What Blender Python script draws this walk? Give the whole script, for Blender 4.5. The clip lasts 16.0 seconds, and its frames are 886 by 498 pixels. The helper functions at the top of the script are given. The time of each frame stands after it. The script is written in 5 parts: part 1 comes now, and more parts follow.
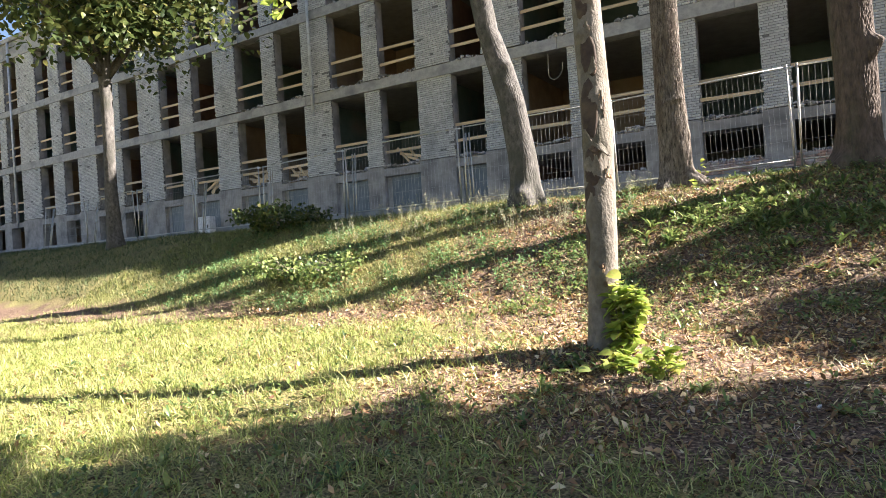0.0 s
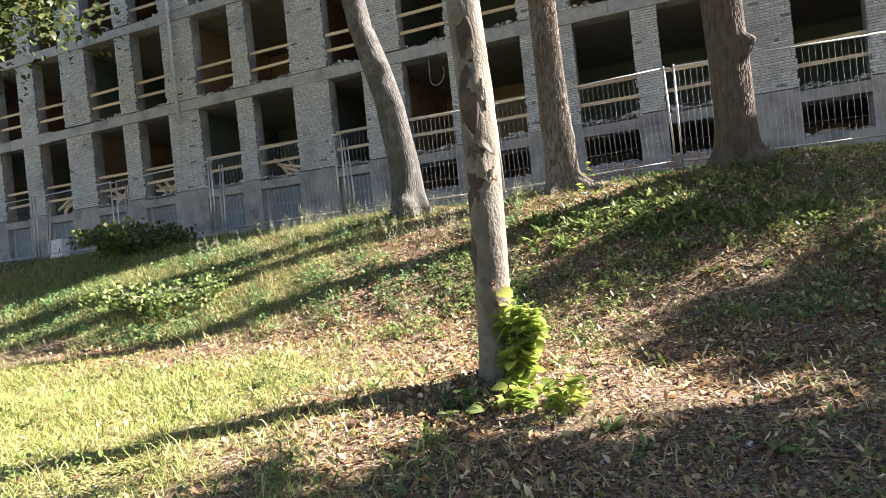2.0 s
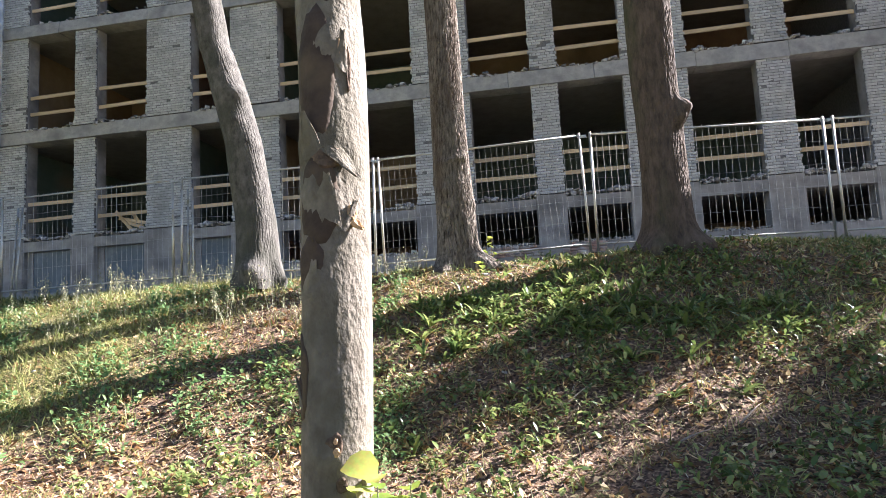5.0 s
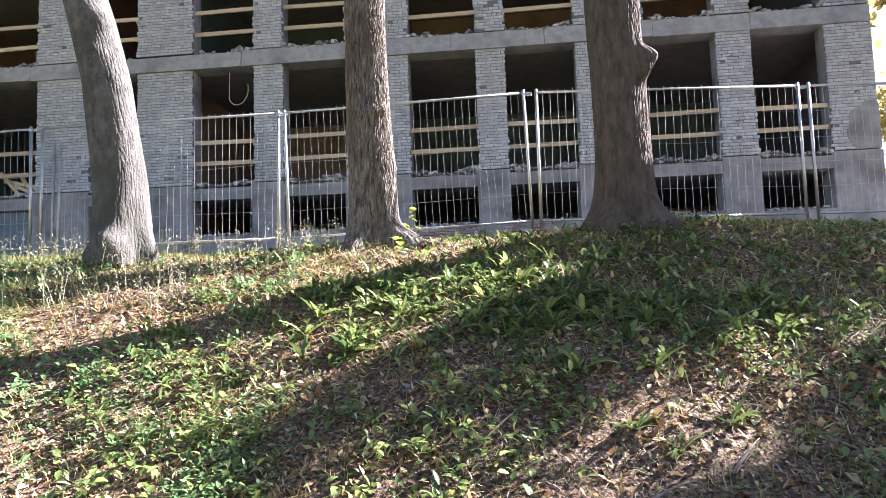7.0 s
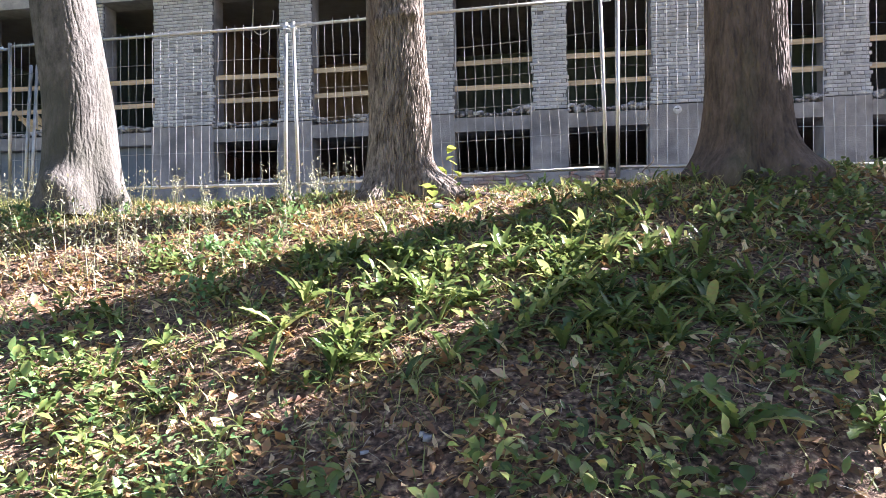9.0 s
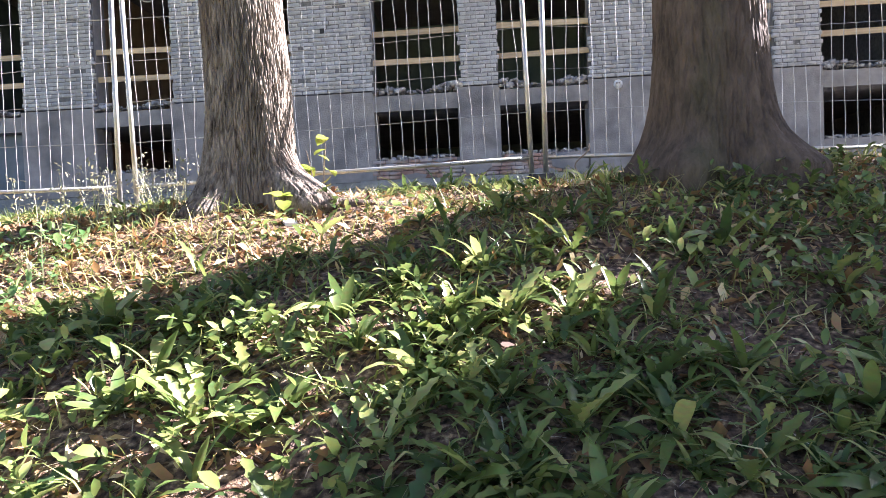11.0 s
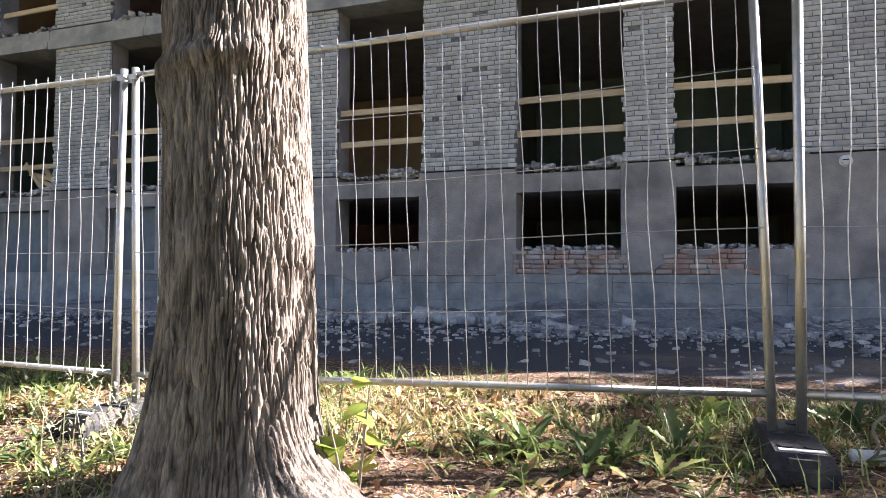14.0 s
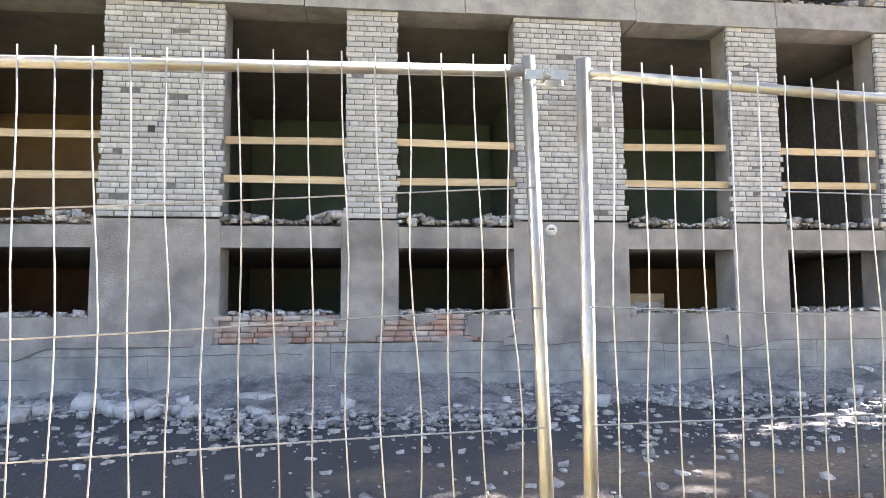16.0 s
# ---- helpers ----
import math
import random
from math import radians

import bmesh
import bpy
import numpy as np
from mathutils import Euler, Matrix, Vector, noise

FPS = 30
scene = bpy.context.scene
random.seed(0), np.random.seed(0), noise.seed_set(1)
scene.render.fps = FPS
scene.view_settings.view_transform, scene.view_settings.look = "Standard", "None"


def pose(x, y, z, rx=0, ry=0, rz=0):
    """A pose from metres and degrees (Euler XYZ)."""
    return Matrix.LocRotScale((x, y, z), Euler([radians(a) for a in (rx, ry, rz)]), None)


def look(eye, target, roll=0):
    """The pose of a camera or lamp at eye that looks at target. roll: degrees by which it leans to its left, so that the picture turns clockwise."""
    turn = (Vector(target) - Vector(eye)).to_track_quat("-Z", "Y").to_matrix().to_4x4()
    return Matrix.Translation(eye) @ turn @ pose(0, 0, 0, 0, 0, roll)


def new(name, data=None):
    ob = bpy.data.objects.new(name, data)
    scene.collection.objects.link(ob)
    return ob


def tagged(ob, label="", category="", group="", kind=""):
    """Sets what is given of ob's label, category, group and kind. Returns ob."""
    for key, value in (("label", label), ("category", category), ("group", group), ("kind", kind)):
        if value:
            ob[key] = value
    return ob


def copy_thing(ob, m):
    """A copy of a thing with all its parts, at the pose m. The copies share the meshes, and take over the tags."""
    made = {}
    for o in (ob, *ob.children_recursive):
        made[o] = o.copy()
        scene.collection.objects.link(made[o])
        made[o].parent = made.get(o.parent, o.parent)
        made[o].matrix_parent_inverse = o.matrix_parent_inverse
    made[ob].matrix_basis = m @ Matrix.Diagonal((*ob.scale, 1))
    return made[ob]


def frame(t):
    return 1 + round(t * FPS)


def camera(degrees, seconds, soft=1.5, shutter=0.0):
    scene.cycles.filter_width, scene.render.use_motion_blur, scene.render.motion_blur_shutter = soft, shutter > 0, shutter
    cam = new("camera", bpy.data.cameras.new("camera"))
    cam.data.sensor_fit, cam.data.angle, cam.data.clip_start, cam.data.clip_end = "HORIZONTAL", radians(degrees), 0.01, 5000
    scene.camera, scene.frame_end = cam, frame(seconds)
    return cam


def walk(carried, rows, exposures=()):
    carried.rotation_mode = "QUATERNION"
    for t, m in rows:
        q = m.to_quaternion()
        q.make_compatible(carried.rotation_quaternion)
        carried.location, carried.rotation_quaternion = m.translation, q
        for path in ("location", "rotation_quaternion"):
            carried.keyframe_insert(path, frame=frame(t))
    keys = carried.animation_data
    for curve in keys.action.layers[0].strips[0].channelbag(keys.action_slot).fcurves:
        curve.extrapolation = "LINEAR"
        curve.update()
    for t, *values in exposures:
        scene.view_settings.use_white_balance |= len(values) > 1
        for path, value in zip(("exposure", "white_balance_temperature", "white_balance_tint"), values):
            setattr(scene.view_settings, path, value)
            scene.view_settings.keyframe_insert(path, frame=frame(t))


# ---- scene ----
cam = camera(70.0, 16.0, 0.5)
PATH = [
    (0, (2.932, -20.318, -0.972), (1.902, -18.604, -0.971), -3.6),
    (0.5, (2.96, -20.316, -0.979), (1.952, -18.591, -0.906), -3.0),
    (1, (2.755, -20.052, -0.952), (1.784, -18.312, -0.783), -3.1),
    (1.5, (2.745, -19.621, -0.923), (1.887, -17.818, -0.806), -6.0),
    (2, (2.656, -19.35, -0.931), (1.931, -17.486, -0.923), -6.0),
    (2.5, (2.55, -18.952, -0.909), (1.887, -17.066, -0.888), -6.1),
    (3, (2.415, -18.703, -0.847), (1.855, -16.786, -0.748), -6.9),
    (3.2, (2.385, -18.487, -0.793), (1.845, -16.566, -0.651), -7.6),
    (5.5, (2.011, -16.547, -0.801), (1.698, -14.585, -0.573), -2.8),
    (6, (2.1, -16.173, -0.769), (1.794, -14.201, -0.631), -4.0),
    (6.5, (2.206, -15.758, -0.789), (1.821, -13.799, -0.675), -3.1),
    (7, (2.174, -15.318, -0.747), (1.985, -13.334, -0.581), -2.0),
    (7.5, (2.192, -14.876, -0.749), (1.991, -12.89, -0.625), -2.1),
    (8, (2.181, -14.435, -0.679), (1.815, -12.47, -0.609), 0.1),
    (8.5, (2.048, -14.013, -0.565), (1.74, -12.037, -0.536), 1.1),
    (9, (1.988, -13.613, -0.586), (1.659, -11.64, -0.574), -0.6),
    (9.5, (1.996, -13.219, -0.456), (1.719, -11.238, -0.439), -2.3),
    (9.7, (2.01, -13.035, -0.435), (1.865, -11.041, -0.373), -2.7),
    (11.8, (2.424, -11.457, -0.167), (2.176, -9.48, -0.341), -0.7),
    (12, (2.435, -11.238, -0.128), (2.13, -9.27, -0.318), -0.4),
    (12.5, (2.41, -10.977, 0.118), (1.818, -9.071, -0.019), -2.0),
    (13, (2.278, -10.602, 0.377), (1.604, -8.72, 0.329), 0.2),
    (13.5, (2.184, -10.308, 0.516), (1.552, -8.414, 0.625), 1.0),
    (14, (2.12, -10.033, 0.742), (1.485, -8.138, 0.816), 0.2),
    (14.5, (1.998, -9.726, 0.809), (1.491, -7.793, 0.89), -0.5),
    (15, (1.965, -9.472, 0.921), (1.714, -7.49, 1.0), 0.3),
    (15.3, (2.056, -9.277, 1.11), (1.864, -7.288, 1.196), -0.1),
    (15.5, (2.149, -9.169, 1.153), (2.018, -7.177, 1.267), 0.2),
    (16, (2.072, -8.883, 1.279), (2.292, -6.902, 1.445), -0.3),
]
# the picture brightens a little on the way
EXPOSURES = [(0, 2.72, 6170, 17), (3, 2.72, 6020, 17), (7, 3.17, 5620, 23), (7.5, 3.42, 5620, 24), (8.2, 3.22, 5670, 25), (9.5, 3.17, 5770, 25), (12, 3.47, 5970, 26),
             (12.5, 3.37, 6220, 25), (13, 2.92, 6270, 24), (13.5, 2.87, 6120, 24), (14.5, 2.84, 5820, 20), (15, 2.92, 5720, 18), (15.5, 3.37, 6020, 18), (16, 4.17, 6370, 21)]
walk(cam, [(t, look(eye, target, roll)) for t, eye, target, roll in PATH], EXPOSURES)

# ---- light ----
SUN_EL, SUN_AZ = 33.0, 28.2          # degrees; azimuth from +x towards +y
sun_dir = Vector((math.cos(radians(SUN_EL)) * math.cos(radians(SUN_AZ)), math.cos(radians(SUN_EL)) * math.sin(radians(SUN_AZ)), math.sin(radians(SUN_EL))))
world = bpy.data.worlds.new("sky")
scene.world = world
world.use_nodes = True
wn = world.node_tree.nodes
sky = wn.new("ShaderNodeTexSky")
sky.sky_type, sky.sun_disc = "NISHITA", False
sky.sun_elevation, sky.sun_rotation = radians(SUN_EL), radians(90 - SUN_AZ)
wn["Background"].inputs["Strength"].default_value = 0.031
world.node_tree.links.new(sky.outputs["Color"], wn["Background"].inputs["Color"])
sun = new("sun", bpy.data.lights.new("sun", "SUN"))
sun.data.energy, sun.data.angle, sun.data.color = 5.0, radians(0.53), (1.0, 0.93, 0.82)
sun.matrix_world = look(sun_dir * 60, (0, 0, 0))


# ---- materials ----
def material(name, stops, scale=6.0, rough=0.85, bump=0.3, bump_scale=60.0, stretch=(1, 1, 1), stain=None, stain_scale=0.7, stain_at=(0.5, 0.7),
             vary=0.0, per="", metal=0.0, glow=0.0, spec=0.3, space="Object"):
    """Colours over a fine noise, a second colour over a coarse one, fine relief, and a difference from piece to piece."""
    m = bpy.data.materials.new(name)
    m.use_nodes = True
    nt = m.node_tree
    n, link = nt.nodes, nt.links.new
    bsdf = n["Principled BSDF"]
    co, mp = n.new("ShaderNodeTexCoord"), n.new("ShaderNodeMapping")
    mp.inputs["Scale"].default_value = stretch
    link(co.outputs[space], mp.inputs["Vector"])
    noise_a, ramp = n.new("ShaderNodeTexNoise"), n.new("ShaderNodeValToRGB")
    noise_a.inputs["Scale"].default_value, noise_a.inputs["Detail"].default_value, noise_a.inputs["Roughness"].default_value = scale, 8, 0.65
    link(mp.outputs[0], noise_a.inputs["Vector"])
    link(noise_a.outputs["Fac"], ramp.inputs["Fac"])
    ramp.color_ramp.elements[0].position, ramp.color_ramp.elements[1].position = 0.32, 0.68
    for i, c in enumerate(stops):
        if i < 2:
            ramp.color_ramp.elements[i].color = (*c, 1)
        else:
            ramp.color_ramp.elements.new(0.32 + 0.18 * (i - 1)).color = (*c, 1)
    out = ramp.outputs["Color"]
    if stain:
        noise_b, fac, mix = n.new("ShaderNodeTexNoise"), n.new("ShaderNodeValToRGB"), n.new("ShaderNodeMixRGB")
        noise_b.inputs["Scale"].default_value, noise_b.inputs["Detail"].default_value = stain_scale, 5
        link(mp.outputs[0], noise_b.inputs["Vector"])
        link(noise_b.outputs["Fac"], fac.inputs["Fac"])
        fac.color_ramp.elements[0].position, fac.color_ramp.elements[1].position = stain_at
        link(fac.outputs["Color"], mix.inputs["Fac"])
        link(out, mix.inputs["Color1"])
        mix.inputs["Color2"].default_value = (*stain, 1)
        out = mix.outputs["Color"]
    if vary:
        hsv, ran, rng = n.new("ShaderNodeHueSaturation"), None, n.new("ShaderNodeMapRange")
        if per == "object":
            ran = n.new("ShaderNodeObjectInfo").outputs["Random"]
        else:
            ran = n.new("ShaderNodeNewGeometry").outputs["Random Per Island"]
        rng.inputs["To Min"].default_value, rng.inputs["To Max"].default_value = 1 - vary, 1 + vary
        link(ran, rng.inputs["Value"])
        link(rng.outputs["Result"], hsv.inputs["Value"])
        link(out, hsv.inputs["Color"])
        out = hsv.outputs["Color"]
    link(out, bsdf.inputs["Base Color"])
    bsdf.inputs["Roughness"].default_value, bsdf.inputs["Metallic"].default_value = rough, metal
    bsdf.inputs["Specular IOR Level"].default_value = spec
    if bump:
        noise_c, b = n.new("ShaderNodeTexNoise"), n.new("ShaderNodeBump")
        noise_c.inputs["Scale"].default_value, noise_c.inputs["Detail"].default_value = bump_scale, 6
        link(mp.outputs[0], noise_c.inputs["Vector"])
        link(noise_c.outputs["Fac"], b.inputs["Height"])
        b.inputs["Strength"].default_value, b.inputs["Distance"].default_value = bump, 0.02
        link(b.outputs[0], bsdf.inputs["Normal"])
    return m


def leaf_material(name, c1, c2, c3=None, through_share=0.4, rough=0.5, per="island"):
    """Thin leaves: colour from leaf to leaf, and light let through."""
    m = bpy.data.materials.new(name)
    m.use_nodes = True
    nt = m.node_tree
    n, link = nt.nodes, nt.links.new
    bsdf, ran, ramp = n["Principled BSDF"], n.new("ShaderNodeNewGeometry"), n.new("ShaderNodeValToRGB")
    ramp.color_ramp.elements[0].color, ramp.color_ramp.elements[1].color = (*c1, 1), (*c2, 1)
    if c3:
        ramp.color_ramp.elements[1].position = 0.72
        ramp.color_ramp.elements.new(1.0).color = (*c3, 1)
    noise_a, co, mix = n.new("ShaderNodeTexNoise"), n.new("ShaderNodeTexCoord"), n.new("ShaderNodeMixRGB")
    noise_a.inputs["Scale"].default_value = 45
    link(co.outputs["Object"], noise_a.inputs["Vector"])
    mix.blend_type, mix.inputs["Fac"].default_value = "OVERLAY", 0.35
    one = n.new("ShaderNodeObjectInfo").outputs["Random"] if per == "object" else ran.outputs["Random Per Island"]
    link(one, ramp.inputs["Fac"])
    link(ramp.outputs["Color"], mix.inputs["Color1"])
    link(noise_a.outputs["Color"], mix.inputs["Color2"])
    sat = n.new("ShaderNodeHueSaturation")
    sat.inputs["Saturation"].default_value = 0.92
    link(mix.outputs["Color"], sat.inputs["Color"])
    link(sat.outputs["Color"], bsdf.inputs["Base Color"])
    bsdf.inputs["Roughness"].default_value, bsdf.inputs["Specular IOR Level"].default_value = rough, 0.35
    tr, add = n.new("ShaderNodeBsdfTranslucent"), n.new("ShaderNodeMixShader")
    link(sat.outputs["Color"], tr.inputs["Color"])
    add.inputs["Fac"].default_value = through_share
    link(bsdf.outputs[0], add.inputs[1])
    link(tr.outputs[0], add.inputs[2])
    link(add.outputs[0], n["Material Output"].inputs["Surface"])
    return m


def ground_material():
    """Soil with dry litter, turf, asphalt and sand, laid out by the zones of the ground."""
    m = bpy.data.materials.new("ground")
    m.use_nodes = True
    nt = m.node_tree
    n, link = nt.nodes, nt.links.new
    bsdf, co = n["Principled BSDF"], n.new("ShaderNodeTexCoord")

    def tex(scale, detail=6.0):
        t = n.new("ShaderNodeTexNoise")
        t.inputs["Scale"].default_value, t.inputs["Detail"].default_value = scale, detail
        link(co.outputs["Object"], t.inputs["Vector"])
        return t.outputs["Fac"]

    def ramp(fac, *stops):
        r = n.new("ShaderNodeValToRGB")
        link(fac, r.inputs["Fac"])
        for i, (p, c) in enumerate(stops):
            e = r.color_ramp.elements[i] if i < 2 else r.color_ramp.elements.new(p)
            e.position, e.color = p, (*c, 1)
        return r.outputs["Color"]

    def blend(fac, a, b):
        x = n.new("ShaderNodeMixRGB")
        link(fac, x.inputs["Fac"])
        link(a, x.inputs["Color1"])
        link(b, x.inputs["Color2"])
        return x.outputs["Color"]

    def zone(name, fine):
        a = n.new("ShaderNodeAttribute")
        a.attribute_name = name
        s = n.new("ShaderNodeMath")
        s.operation = "MULTIPLY_ADD"
        link(fine, s.inputs[0])
        s.inputs[1].default_value = 0.9
        link(a.outputs["Fac"], s.inputs[2])
        r = n.new("ShaderNodeMapRange")
        link(s.outputs[0], r.inputs["Value"])
        r.inputs["From Min"].default_value, r.inputs["From Max"].default_value = 0.8, 1.1
        return r.outputs["Result"]

    soil = ramp(tex(38), (0.34, (0.035, 0.024, 0.018)), (0.55, (0.19, 0.122, 0.082)), (0.68, (0.46, 0.33, 0.2)))
    turf = ramp(tex(48), (0.38, (0.04, 0.042, 0.015)), (0.62, (0.36, 0.31, 0.12)))
    tar = ramp(tex(90), (0.3, (0.05, 0.052, 0.057)), (0.7, (0.13, 0.132, 0.138)))
    dust = ramp(tex(30), (0.3, (0.15, 0.125, 0.1)), (0.7, (0.27, 0.23, 0.18)))
    c = blend(zone("turf", tex(2.2)), soil, turf)
    c = blend(zone("paved", tex(3.5)), c, tar)
    c = blend(zone("dust", tex(1.6)), c, dust)
    link(c, bsdf.inputs["Base Color"])
    bsdf.inputs["Roughness"].default_value, bsdf.inputs["Specular IOR Level"].default_value = 0.9, 0.2
    b = n.new("ShaderNodeBump")
    link(tex(70, 8), b.inputs["Height"])
    b.inputs["Strength"].default_value, b.inputs["Distance"].default_value = 0.7, 0.03
    link(b.outputs[0], bsdf.inputs["Normal"])
    return m


